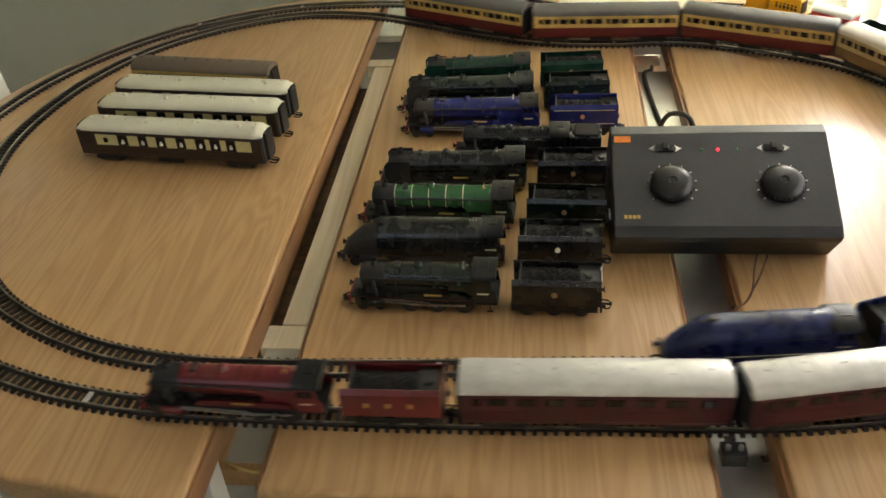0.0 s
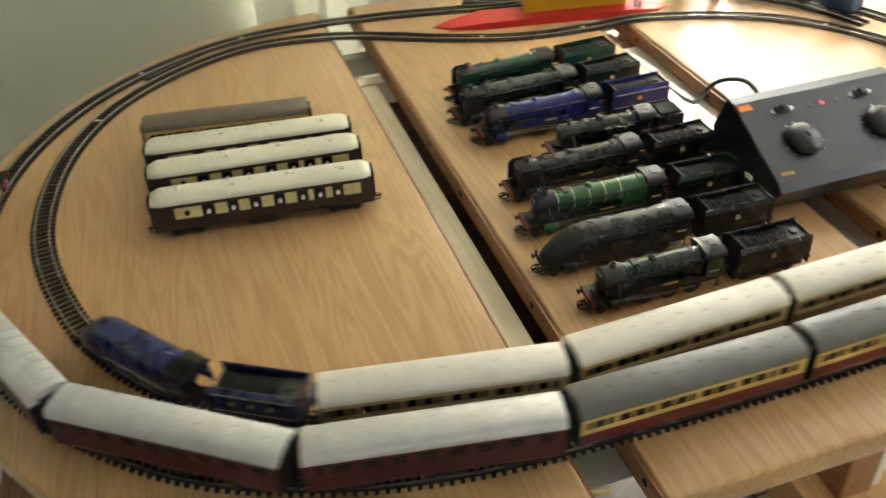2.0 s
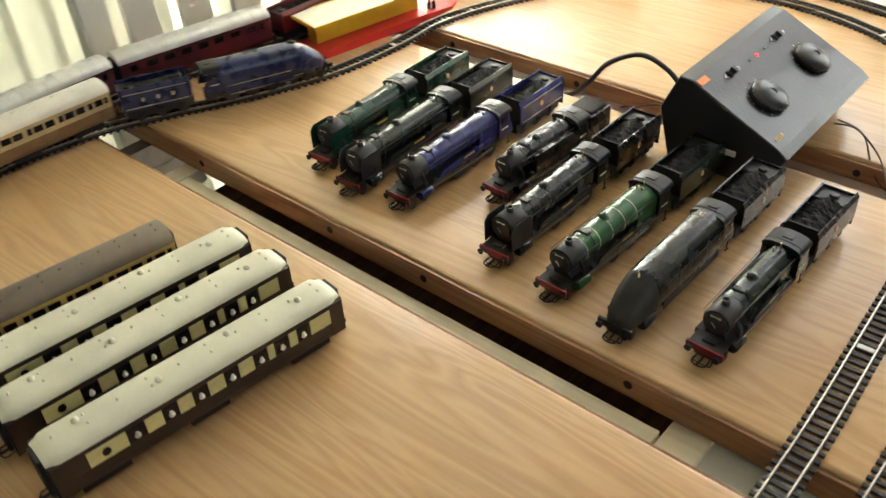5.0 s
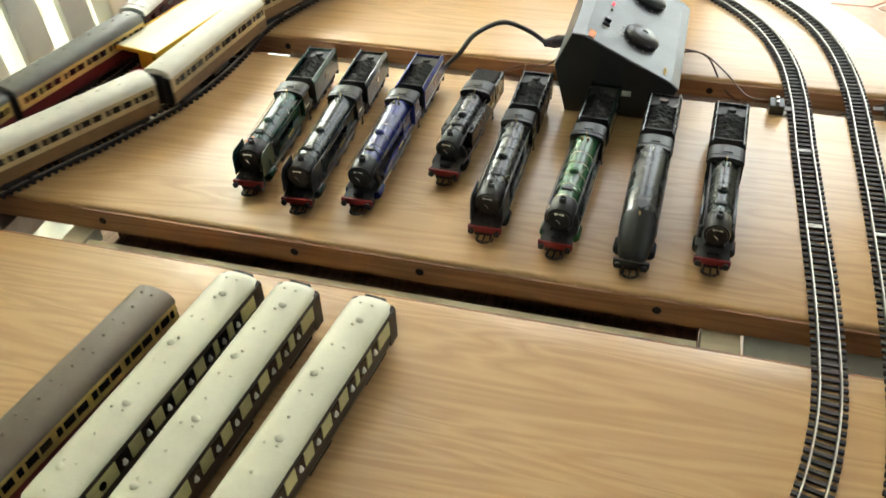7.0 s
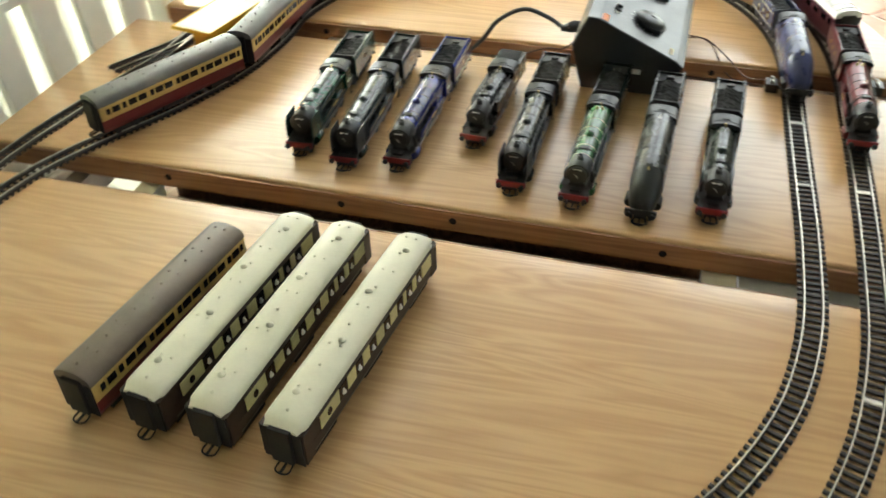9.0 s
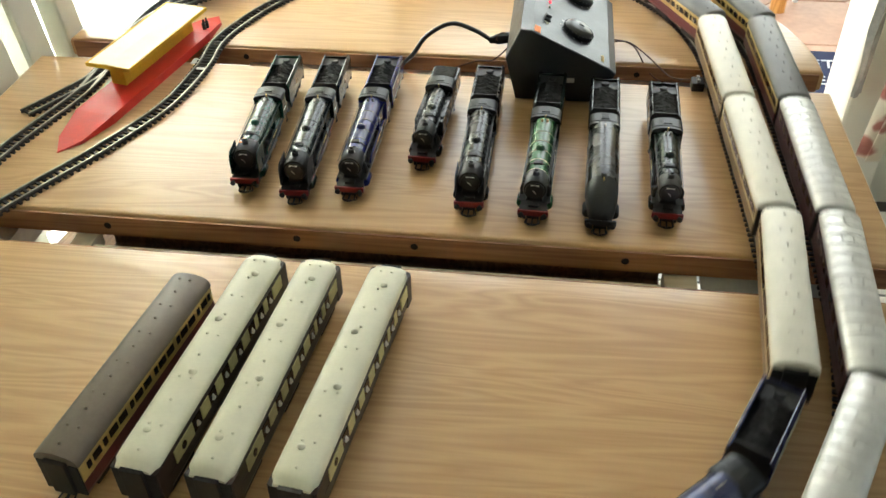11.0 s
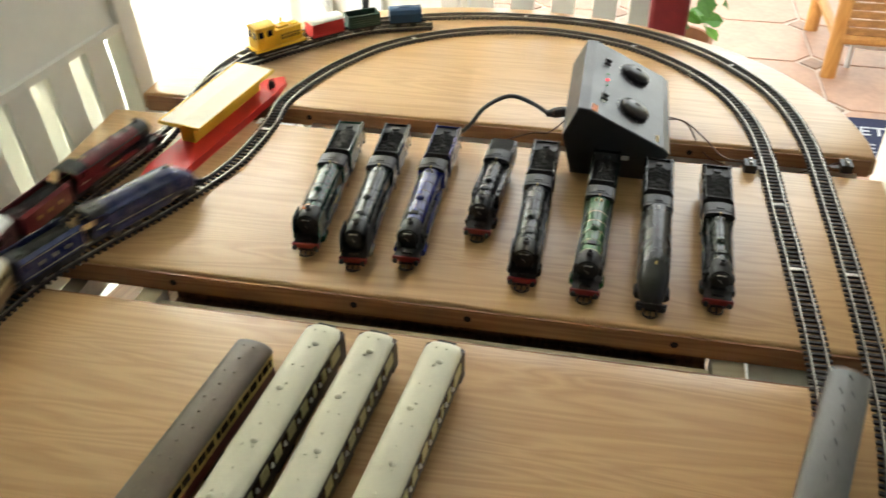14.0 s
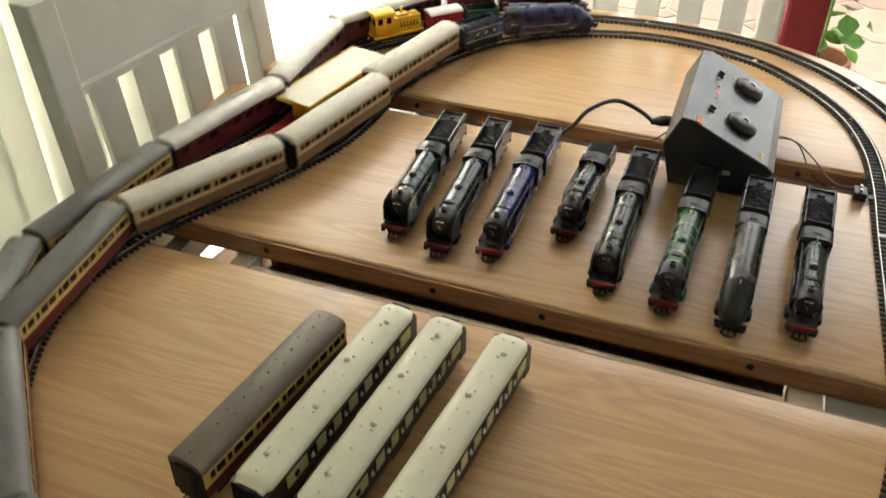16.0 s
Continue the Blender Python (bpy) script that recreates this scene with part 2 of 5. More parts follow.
LEAF = paint("leaf_green", (0.07, 0.20, 0.03), 0.4, vary=0.4, scale=20, spread=0.3)
POT = paint("terracotta_pot", (0.35, 0.15, 0.07), 0.7)
RED_POST = paint("red_painted_post", (0.20, 0.015, 0.018), 0.4)
MAT = paint("navy_door_mat", (0.018, 0.026, 0.07), 0.95, vary=0.3, scale=80, bump=0.6)
MAT_TEXT = paint("mat_print_white", (0.62, 0.65, 0.70), 0.95)
MAT_EDGE = oak("brass_threshold", (0.55, 0.36, 0.12), (0.42, 0.25, 0.07), 0.4, "y")
BLIND = cloth("vertical_blind", (0.78, 0.78, 0.68), 0.14)
FLORAL = cloth("floral_curtain", (0.76, 0.70, 0.56), 0.15, (0.34, 0.10, 0.08))
SHEET = paint("clear_polythene", (0.55, 0.55, 0.54), 0.15, 0.5, vary=0.2)
OUTSIDE = glowing("bright_outdoors", (0.97, 1.0, 0.97), 3.8)
NET = cloth("net_curtain", (0.90, 0.90, 0.88), 0.7)
PALE_METAL = paint("pale_slide_metal", (0.86, 0.86, 0.84), 0.30, 0.9, vary=0.05, bump=0)
INSET = paint("dark_inset_tile", (0.34, 0.23, 0.17), 0.5, vary=0.25)
# tone of the dim floor showing through the south end of the gap
GAP_GREY = paint("grey_beige_paper", (0.38, 0.37, 0.31), 0.7, vary=0.08)
HOLE = paint("dowel_hole", (0.01, 0.008, 0.006), 0.9)
BRASS = paint("brass_catch", (0.60, 0.45, 0.18), 0.3, 1.0)


# ---- mesh helpers ----
def part(name, bm, material, parent=None, label="", at=None, smooth=False):
    me = bpy.data.meshes.new(name)
    bm.normal_update()
    bm.to_mesh(me)
    bm.free()
    me.materials.append(material)
    if smooth:
        me.polygons.foreach_set("use_smooth", [True] * len(me.polygons))
        me.set_sharp_from_angle(angle=radians(40))
    ob = new(name, me)
    if parent:
        ob.parent = parent
    if at is not None:
        ob.matrix_basis = at
    if label:
        ob["label"] = label
    return ob


def again(ob, at, name=None):
    """Another part on the same mesh."""
    o = new(name or ob.name.split(".")[0], ob.data)
    o.parent, o.matrix_basis = ob.parent, at
    return o


def thing(name, label, category, at=None, group="", kind=""):
    e = new(name)
    e.empty_display_size = 0.02
    if at is not None:
        e.matrix_basis = at
    return tagged(e, label, category, group, kind)


def box_bm(x0, x1, y0, y1, z0, z1, r=0.0, seg=2):
    bm = bmesh.new()
    bmesh.ops.create_cube(bm, size=1)
    for v in bm.verts:
        v.co = Vector(((x0 + x1) / 2 + v.co.x * (x1 - x0), (y0 + y1) / 2 + v.co.y * (y1 - y0), (z0 + z1) / 2 + v.co.z * (z1 - z0)))
    if r:
        bmesh.ops.bevel(bm, geom=bm.edges[:], offset=r, segments=seg, affect="EDGES", profile=0.6)
    return bm


def prism_bm(profile, x0, x1, axis="x", r=0.0):
    """A closed outline of (a, b) swept along an axis: (y, z) along x, (x, z) along y, (x, y) along z."""
    bm = bmesh.new()
    put = {"x": lambda a, b, c: (c, a, b), "y": lambda a, b, c: (a, c, b), "z": lambda a, b, c: (a, b, c)}[axis]
    one = [bm.verts.new(put(a, b, x0)) for a, b in profile]
    two = [bm.verts.new(put(a, b, x1)) for a, b in profile]
    n = len(profile)
    bm.faces.new(one)
    bm.faces.new(two[::-1])
    for i in range(n):
        bm.faces.new((one[i], two[i], two[(i + 1) % n], one[(i + 1) % n]))
    bmesh.ops.recalc_face_normals(bm, faces=bm.faces[:])
    if r:
        caps = [e for e in bm.edges if len({(round(v.co[{"x": 0, "y": 1, "z": 2}[axis]], 5)) for v in e.verts}) == 1]
        bmesh.ops.bevel(bm, geom=caps, offset=r, segments=3, affect="EDGES", profile=0.5)
    return bm


def lathe_bm(profile, n=16, axis="z"):
    """Rings of (radius, height) turned about an axis."""
    bm = bmesh.new()
    put = {"z": lambda a, b, h: (a, b, h), "x": lambda a, b, h: (h, a, b), "y": lambda a, b, h: (a, h, b)}[axis]
    rings = []
    for r, h in profile:
        rings.append([bm.verts.new(put(r * math.cos(2 * math.pi * k / n), r * math.sin(2 * math.pi * k / n), h)) for k in range(n)])
    for a, b in zip(rings, rings[1:]):
        for k in range(n):
            bm.faces.new((a[k], a[(k + 1) % n], b[(k + 1) % n], b[k]))
    bm.faces.new(rings[0])
    bm.faces.new(rings[-1])
    bmesh.ops.recalc_face_normals(bm, faces=bm.faces[:])
    return bm


def tube_bm(points, radius, n=8):
    """A round tube along a smooth line through the points."""
    pts = [Vector(p) for p in points]
    line = []
    for i in range(len(pts) - 1):
        a, b, c, d = pts[max(i - 1, 0)], pts[i], pts[i + 1], pts[min(i + 2, len(pts) - 1)]
        for k in range(8):
            u = k / 8
            line.append(0.5 * (2 * b + (c - a) * u + (2 * a - 5 * b + 4 * c - d) * u * u + (3 * b - a - 3 * c + d) * u ** 3))
    line.append(pts[-1])
    bm, rings = bmesh.new(), []
    for i, p in enumerate(line):
        way = (line[min(i + 1, len(line) - 1)] - line[max(i - 1, 0)]).normalized()
        side = way.cross(Vector((0.3, 0.1, 1))).normalized()
        up = side.cross(way)
        rings.append([bm.verts.new(p + radius * (math.cos(2 * math.pi * k / n) * side + math.sin(2 * math.pi * k / n) * up)) for k in range(n)])
    for a, b in zip(rings, rings[1:]):
        for k in range(n):
            bm.faces.new((a[k], a[(k + 1) % n], b[(k + 1) % n], b[k]))
    bm.faces.new(rings[0])
    bm.faces.new(rings[-1])
    bmesh.ops.recalc_face_normals(bm, faces=bm.faces[:])
    return bm


def join_bm(*parts):
    out = bmesh.new()
    for p in parts:
        me = bpy.data.meshes.new("tmp")
        p.to_mesh(me)
        p.free()
        out.from_mesh(me)
        bpy.data.meshes.remove(me)
    return out


# ---- room ----
def structure(name, bm, material, label, category):
    return tagged(part(name, bm, material), label, category, kind="structure")


floor = structure("floor", box_bm(-2.4, 1.3, -2.6, 1.1, -0.1, -0.006), GROUT, "dark grout bed of the stone tiled dining floor", "floor")
floor_2 = structure("floor_2", box_bm(1.3, 4.6, -2.6, 1.6, -0.1, -0.006), TERRA_GROUT, "pale grout bed of the terracotta conservatory floor", "floor")
ceiling = structure("ceiling", box_bm(-2.4, 1.35, -2.6, 1.1, 2.4, 2.5), CEILING, "plain white ceiling", "ceiling")
structure("wall_west", box_bm(-2.5, -2.4, -2.6, 1.1, -0.1, 2.5), WALL_GREEN, "pale green painted wall", "wall")
structure("wall_south_1", box_bm(-2.4, -1.3, -2.6, -2.45, -0.1, 2.5), WALL_CREAM, "cream painted wall", "wall")
structure("wall_south_2", box_bm(0.5, 4.6, -2.6, -2.45, -0.1, 2.5), WALL_CREAM, "cream painted wall", "wall")
# the opening between these two is added for the south fill lamp
structure("wall_south_3", box_bm(-1.3, 0.5, -2.6, -2.45, -0.1, 1.0), WALL_CREAM, "cream painted wall under the added fill light opening", "wall")
structure("wall_south_4", box_bm(-1.3, 0.5, -2.6, -2.45, 2.15, 2.5), WALL_CREAM, "cream painted wall over the added fill light opening", "wall")
WX0, WX1, WY, EX = -0.04, 1.242, 1.0, 1.25
structure("wall_north_1", box_bm(-2.4, WX0, WY, WY + 0.1, -0.1, 2.5), WALL_GREEN, "pale green painted wall", "wall")
structure("wall_north_2", box_bm(WX0, WX1, WY, WY + 0.1, -0.1, 0.05), WALL_GREEN, "low wall under the tall window", "wall")
structure("wall_north_3", box_bm(WX0, WX1, WY, WY + 0.1, 2.2, 2.5), WALL_GREEN, "pale green painted wall over the window", "wall")
structure("wall_north_4", box_bm(WX1, EX, WY, WY + 0.1, -0.1, 2.5), WALL_GREEN, "pale green painted wall beside the window", "wall")
structure("wall_east_1", box_bm(EX, EX + 0.1, 0.13, 0.56, -0.1, 2.5), WALL_CREAM, "cream painted wall between two windows", "wall")
structure("wall_east_6", box_bm(EX, EX + 0.1, -0.285, 0.13, -0.1, 0.22), WALL_CREAM, "low cream wall under the side light", "wall")
structure("wall_east_7", box_bm(EX, EX + 0.1, -0.285, 0.13, 2.1, 2.5), WALL_CREAM, "cream painted wall over the side light", "wall")
structure("wall_east_2", box_bm(EX, EX + 0.1, -2.45, -1.012, -0.1, 2.5), WALL_CREAM, "cream painted wall beside the opening", "wall")
structure("wall_east_3", box_bm(EX, EX + 0.1, -1.012, -0.285, 2.1, 2.5), WALL_CREAM, "cream painted wall over the opening", "wall")
structure("wall_east_4", box_bm(EX, EX + 0.1, 0.56, WY, 2.15, 2.5), WALL_CREAM, "cream painted wall over the glazed door", "wall")
structure("wall_east_5", box_bm(EX, EX + 0.1, 0.56, WY, -0.1, 0.25), WALL_CREAM, "cream painted wall under the glazing", "wall")
structure("trim_1", box_bm(EX - 0.06, EX + 0.12, -1.01, -0.893, 0.0, 2.1, 0.008), WALL_CREAM, "white painted door jamb", "door frame")
structure("trim_2", box_bm(EX - 0.005, EX + 0.105, -0.372, -0.286, 0.0, 2.1, 0.01), RED_POST, "dark red painted post at the opening", "post")
structure("wall_conservatory_1", box_bm(4.5, 4.6, -2.45, 1.6, -0.1, 0.62), WALL_CREAM, "low conservatory wall under the glazing", "wall")
structure("wall_conservatory_2", box_bm(1.6, 4.5, 1.5, 1.6, -0.1, 2.5), WALL_CREAM, "pale conservatory wall", "wall")
backdrop = structure("backdrop", box_bm(-1.5, 3.0, 2.4, 2.42, -0.5, 3.5), OUTSIDE, "bright white daylight outdoors", "backdrop")

win = thing("window_1", "white framed window with open vertical blinds", "window", kind="structure")
for x0, x1, z0, z1 in ((WX0, WX0 + 0.05, 0.05, 2.2), (WX1 - 0.05, WX1, 0.05, 2.2), (0.56, 0.61, 0.10, 2.15), (WX0 + 0.05, WX1 - 0.05, 0.05, 0.10), (WX0 + 0.05, WX1 - 0.05, 2.15, 2.2)):
    part("window_frame", box_bm(x0, x1, WY + 0.03, WY + 0.09, z0, z1, 0.004), UPVC, win)
part("window_sill", box_bm(WX0 - 0.04, WX1 + 0.02, WY - 0.10, WY - 0.002, 0.012, 0.040, 0.006), UPVC, win)
part("blind_rail", box_bm(WX0 - 0.05, WX1 + 0.03, WY - 0.07, WY - 0.01, 2.22, 2.26, 0.004), UPVC, win)
slat = None
for k in range(18):
    m = pose(WX0 - 0.01 + k * 0.072, WY - 0.045, 0, 0, 0, (-10 if k < 6 else -38 if k < 15 else 54) + (k * 37 % 9))
    slat = again(slat, m) if slat else part("blind_slat", box_bm(-0.044, 0.044, -0.0008, 0.0008, 0.06, 2.22), BLIND, win, at=m)
structure("backdrop_2", box_bm(5.6, 5.62, -4.0, 3.2, -0.5, 3.4), OUTSIDE, "bright white daylight beyond the conservatory", "backdrop")
win4 = thing("window_4", "white framed conservatory glazing above a low wall", "window", kind="structure")
for y in (-2.40, -1.62, -0.84, -0.06, 0.72, 1.50):
    part("mullion", box_bm(4.51, 4.57, y - 0.03, y + 0.03, 0.66, 2.44, 0.004), UPVC, win4)
for z in (0.62, 1.72, 2.44):
    part("transom", box_bm(4.505, 4.575, -2.44, 1.54, z, z + 0.045, 0.004), UPVC, win4)
win5 = thing("window_5", "narrow white framed side light beside the opening", "window", kind="structure")
for y0, y1, z0, z1 in ((-0.285, -0.250, 0.22, 2.1), (0.095, 0.13, 0.22, 2.1), (-0.250, 0.095, 0.22, 0.26), (-0.250, 0.095, 2.06, 2.1)):
    part("window_frame", box_bm(EX + 0.02, EX + 0.08, y0, y1, z0, z1, 0.004), UPVC, win5)
win3 = thing("window_3", "glazed side panel with white net curtain", "window", kind="structure")
for y0, y1, z0, z1 in ((0.56, 0.61, 0.25, 2.15), (0.95, 1.0, 0.25, 2.15), (0.61, 0.95, 0.25, 0.30), (0.61, 0.95, 2.10, 2.15)):
    part("window_frame", box_bm(EX + 0.02, EX + 0.08, y0, y1, z0, z1, 0.004), UPVC, win3)
bm, rows_ = bmesh.new(), []
for i in range(2):
    rows_.append([bm.verts.new((EX - 0.03 + 0.012 * math.sin(j * 0.9), 0.565 + 0.425 * j / 60, (0.05, 2.2)[i])) for j in range(61)])
for j in range(60):
    bm.faces.new((rows_[0][j], rows_[0][j + 1], rows_[1][j + 1], rows_[1][j]))
net = part("net_curtain", bm, NET, win3, "white net curtain in folds", smooth=True)
net.modifiers.new("thick", "SOLIDIFY").thickness = 0.0012
part("curtain_rail", box_bm(EX - 0.045, EX - 0.002, 0.562, 0.995, 2.2, 2.23), UPVC, win3)

# unseen frame, added to dress the opening of the south fill lamp
win2 = thing("window_2", "added white frame round the unseen fill light opening", "window", kind="structure")
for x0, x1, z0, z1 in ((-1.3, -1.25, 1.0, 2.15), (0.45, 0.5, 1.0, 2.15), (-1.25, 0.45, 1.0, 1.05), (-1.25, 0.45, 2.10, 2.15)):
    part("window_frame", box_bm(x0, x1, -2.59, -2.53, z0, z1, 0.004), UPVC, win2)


# ---- dining table ----
def rounded_top(name, outline, parent, label=""):
    return part(name, prism_bm(outline, T - 0.030, T, "z", 0.0055), OAK, parent, label, smooth=True)


table = thing("dining_table", "light oak extending dining table pulled apart with a loose leaf", "table")
west = [(-0.025, -0.597)] + [(0.003 + 0.585 * math.cos(radians(a)), -0.03 + 0.567 * math.sin(radians(a)) - (0.008 if 190 < a < 255 else 0)) for a in range(264, 95, -4)] + [(-0.025, 0.537)]
rounded_top("west_top", west, table, "round-ended oak table top")
rounded_top("leaf_top", [(0.032, -0.580), (0.392, -0.580), (0.392, 0.533), (0.032, 0.533)], table, "oak extension leaf")
east = [(0.448, 0.515)] + [(0.448 + 0.452 * math.cos(radians(a)), -0.035 + 0.55 * math.sin(radians(a))) for a in range(84, -85, -4)] + [(0.448, -0.583)]
rounded_top("east_top", east, table, "round-ended oak table top")
# edge banding on the cut edges that face the gaps
for x0, x1, y0, y1 in ((0.0290, 0.0318, -0.574, 0.527), (0.3922, 0.3950, -0.574, 0.527), (0.4450, 0.4478, -0.577, 0.509), (-0.0248, -0.0220, -0.590, 0.530)):
    part("edge_band", box_bm(x0, x1, y0, y1, T - 0.0295, T - 0.004), OAK_EDGE, table, "reddish brown cut edge")
hole = None
for x, ys in ((0.0285, (-0.545, -0.301, -0.075, 0.056, 0.275)), (0.4445, (-0.33, -0.17, 0.03, 0.241))):
    for y in ys:
        m = pose(x, y, T - 0.016)
        hole = again(hole, m) if hole else part("dowel_hole", lathe_bm([(0.0042, 0), (0.0042, 0.0006)], 12, "x"), HOLE, table, at=m)
# runners under the gaps
part("runner", box_bm(-0.0105, 0.0165, -0.340, 0.290, T - 0.052, T - 0.034, 0.001), BEECH, table, "pale beech runner")
part("runner", box_bm(-0.024, 0.040, 0.292, 0.318, T - 0.052, T - 0.033, 0.001), BEECH, table, "pale beech cross piece")
part("runner", box_bm(-0.024, 0.040, -0.378, -0.343, T - 0.052, T - 0.033, 0.001), BEECH, table, "pale beech cross piece")
part("runner", box_bm(0.398, 0.440, 0.28, 0.32, T - 0.056, T - 0.036, 0.001), BEECH, table, "pale beech cross piece")
# dark brown boards close the west gap from below and along both sides
part("gap_tray", box_bm(-0.045, 0.075, -0.345, 0.298, T - 0.085, T - 0.075), GAP_BROWN, table, "dark brown board closing the gap from below")
part("gap_tray", box_bm(-0.045, -0.040, -0.345, 0.298, T - 0.075, T - 0.031), GAP_BROWN, table)
part("gap_tray", box_bm(0.070, 0.075, -0.345, 0.298, T - 0.075, T - 0.031), GAP_BROWN, table)
part("slide_plate", box_bm(0.3955, 0.4444, -0.56, 0.235, T - 0.0275, T - 0.0245), PALE_METAL, table, "bright metal slide plate")
for y in (-0.42, 0.40):
    part("slide_rail", box_bm(-0.42, 0.76, y - 0.012, y + 0.012, T - 0.065, T - 0.032, 0.001), STEEL, table, "metal slide rail")
for x0, x1 in ((-0.36, -0.06), (0.48, 0.72)):
    for y in (-0.40, 0.36):
        part("apron", box_bm(x0, x1, y - 0.012, y + 0.012, T - 0.11, T - 0.066, 0.002), OAK_EDGE, table)
for x, y in ((-0.34, -0.34), (-0.34, 0.30), (0.645, -0.24), (0.645, 0.24)):
    part("leg", box_bm(x - 0.032, x + 0.032, y - 0.032, y + 0.032, 0.0, T - 0.031, 0.004), OAK_EDGE, table)
part("foot", box_bm(0.562, 0.732, -0.50, 0.44, 0.012, 0.100, 0.006), OAK, table, "broad oak foot board")
part("stretcher", box_bm(-0.31, 0.67, -0.07, 0.03, 0.12, 0.16, 0.004), OAK, table, "long oak floor stretcher")
for y in (-0.44, -0.52):
    part("catch", tube_bm([(-0.02, y, T - 0.035), (0.0, y - 0.006, T - 0.040), (0.012, y, T - 0.05), (0.0, y + 0.006, T - 0.058)], 0.0018), BRASS, table, "small brass table catch")
# added sheet that stands in for the shaded floor under the gap
paper = thing("paper_sheet", "added grey beige sheet in place of the floor below the gap", "paper")
part("sheet", box_bm(-0.016, 0.034, -0.525, -0.380, T - 0.0322, T - 0.0315), GAP_GREY, paper)
paper2 = thing("card_strip", "small white card strip on the table leaf", "paper")
part("strip", box_bm(0.384, 0.40, 0.288, 0.302, T, T + 0.0015), CEILING, paper2)


# ---- tracks ----
INNER = [(.30, -.434), (.17, -.439), (.03, -.443), (-.09, -.438), (-.203, -.408), (-.318, -.338), (-.408, -.222), (-.456, -.083), (-.466, .04), (-.438, .18), (-.374, .297), (-.27, .385), (-.15, .43), (-.03, .418),
         (.067, .377), (.15, .334), (.26, .292), (.37, .280), (.45, .283), (.53, .264), (.612, .228), (.695, .168), (.768, .055), (.798, -.084), (.768, -.222), (.703, -.313), (.618, -.380), (.523, -.416), (.42, -.430)]
OUTER = [(.30, -.499), (.17, -.501), (.03, -.500), (-.1, -.493), (-.225, -.466), (-.35, -.405), (-.460, -.292), (-.524, -.155), (-.538, .008), (-.511, .155), (-.441, .288), (-.338, .390), (-.19, .462), (-.03, .474),
         (.115, .455), (.2, .438), (.29, .418), (.4, .418), (.5, .425), (.6, .408), (.7, .345), (.785, .22), (.838, .076), (.855, -.083), (.834, -.231), (.775, -.339), (.694, -.415), (.598, -.467), (.47, -.493)]
SIDING = [(.29, .418), (.38, .421), (.46, .425), (.535, .410), (.59, .372), (.645, .325), (.695, .280), (.738, .228), (.766, .168), (.782, .115)]
STUB = [(.225, .470), (.27, .447), (.32, .424), (.36, .419)]
RAIL_TOP = T + 0.0062


class Line:
    """A smooth line through plan points, with places by the distance along it."""

    def __init__(self, points, closed=True, step=0.004):
        p, n, raw = [Vector(q) for q in points], len(points), []
        for i in range(n if closed else n - 1):
            a, b, c, d = (p[i - 1], p[i], p[(i + 1) % n], p[(i + 2) % n]) if closed else (p[max(i - 1, 0)], p[i], p[i + 1], p[min(i + 2, n - 1)])
            for k in range(40):
                u = k / 40
                raw.append(0.5 * (2 * b + (c - a) * u + (2 * a - 5 * b + 4 * c - d) * u * u + (3 * b - a - 3 * c + d) * u ** 3))
        raw.append(p[0] if closed else p[-1])
        raw = np.array([tuple(v) for v in raw])
        for _ in range(30 if closed else 0):      # ease the curves as sprung rails do
            inner = raw[:-1]
            inner = 0.5 * inner + 0.25 * (np.roll(inner, 1, 0) + np.roll(inner, -1, 0))
            raw = np.r_[inner, inner[:1]]
        s = np.r_[0, np.cumsum(np.hypot(*np.diff(raw, axis=0).T))]
        self.raw, self.s, self.length, self.closed = raw, s, s[-1], closed

    def at(self, d):
        d = d % self.length if self.closed else min(max(d, 0), self.length)
        return Vector((np.interp(d, self.s, self.raw[:, 0]), np.interp(d, self.s, self.raw[:, 1])))

    def way(self, d):
        return (self.at(d + 0.003) - self.at(d - 0.003)).normalized()


def rail_bm(line, side, z0, z1, half):
    n = int(line.length / 0.008)
    ds = [line.length * k / n for k in range(n + (0 if line.closed else 1))]
    bm, rings = bmesh.new(), []
    for d in ds:
        p, w = line.at(d), line.way(d)
        q = Vector((-w.y, w.x))
        a, b = p + q * (side - half), p + q * (side + half)
        rings.append([bm.verts.new((a.x, a.y, z0)), bm.verts.new((b.x, b.y, z0)), bm.verts.new((b.x, b.y, z1)), bm.verts.new((a.x, a.y, z1))])
    pairs = list(zip(rings, rings[1:])) + ([(rings[-1], rings[0])] if line.closed else [])
    for a, b in pairs:
        for k in range(4):
            bm.faces.new((a[k], b[k], b[(k + 1) % 4], a[(k + 1) % 4]))
    if not line.closed:
        bm.faces.new(rings[0][::-1])
        bm.faces.new(rings[-1])
    bmesh.ops.recalc_face_normals(bm, faces=bm.faces[:])
    return bm


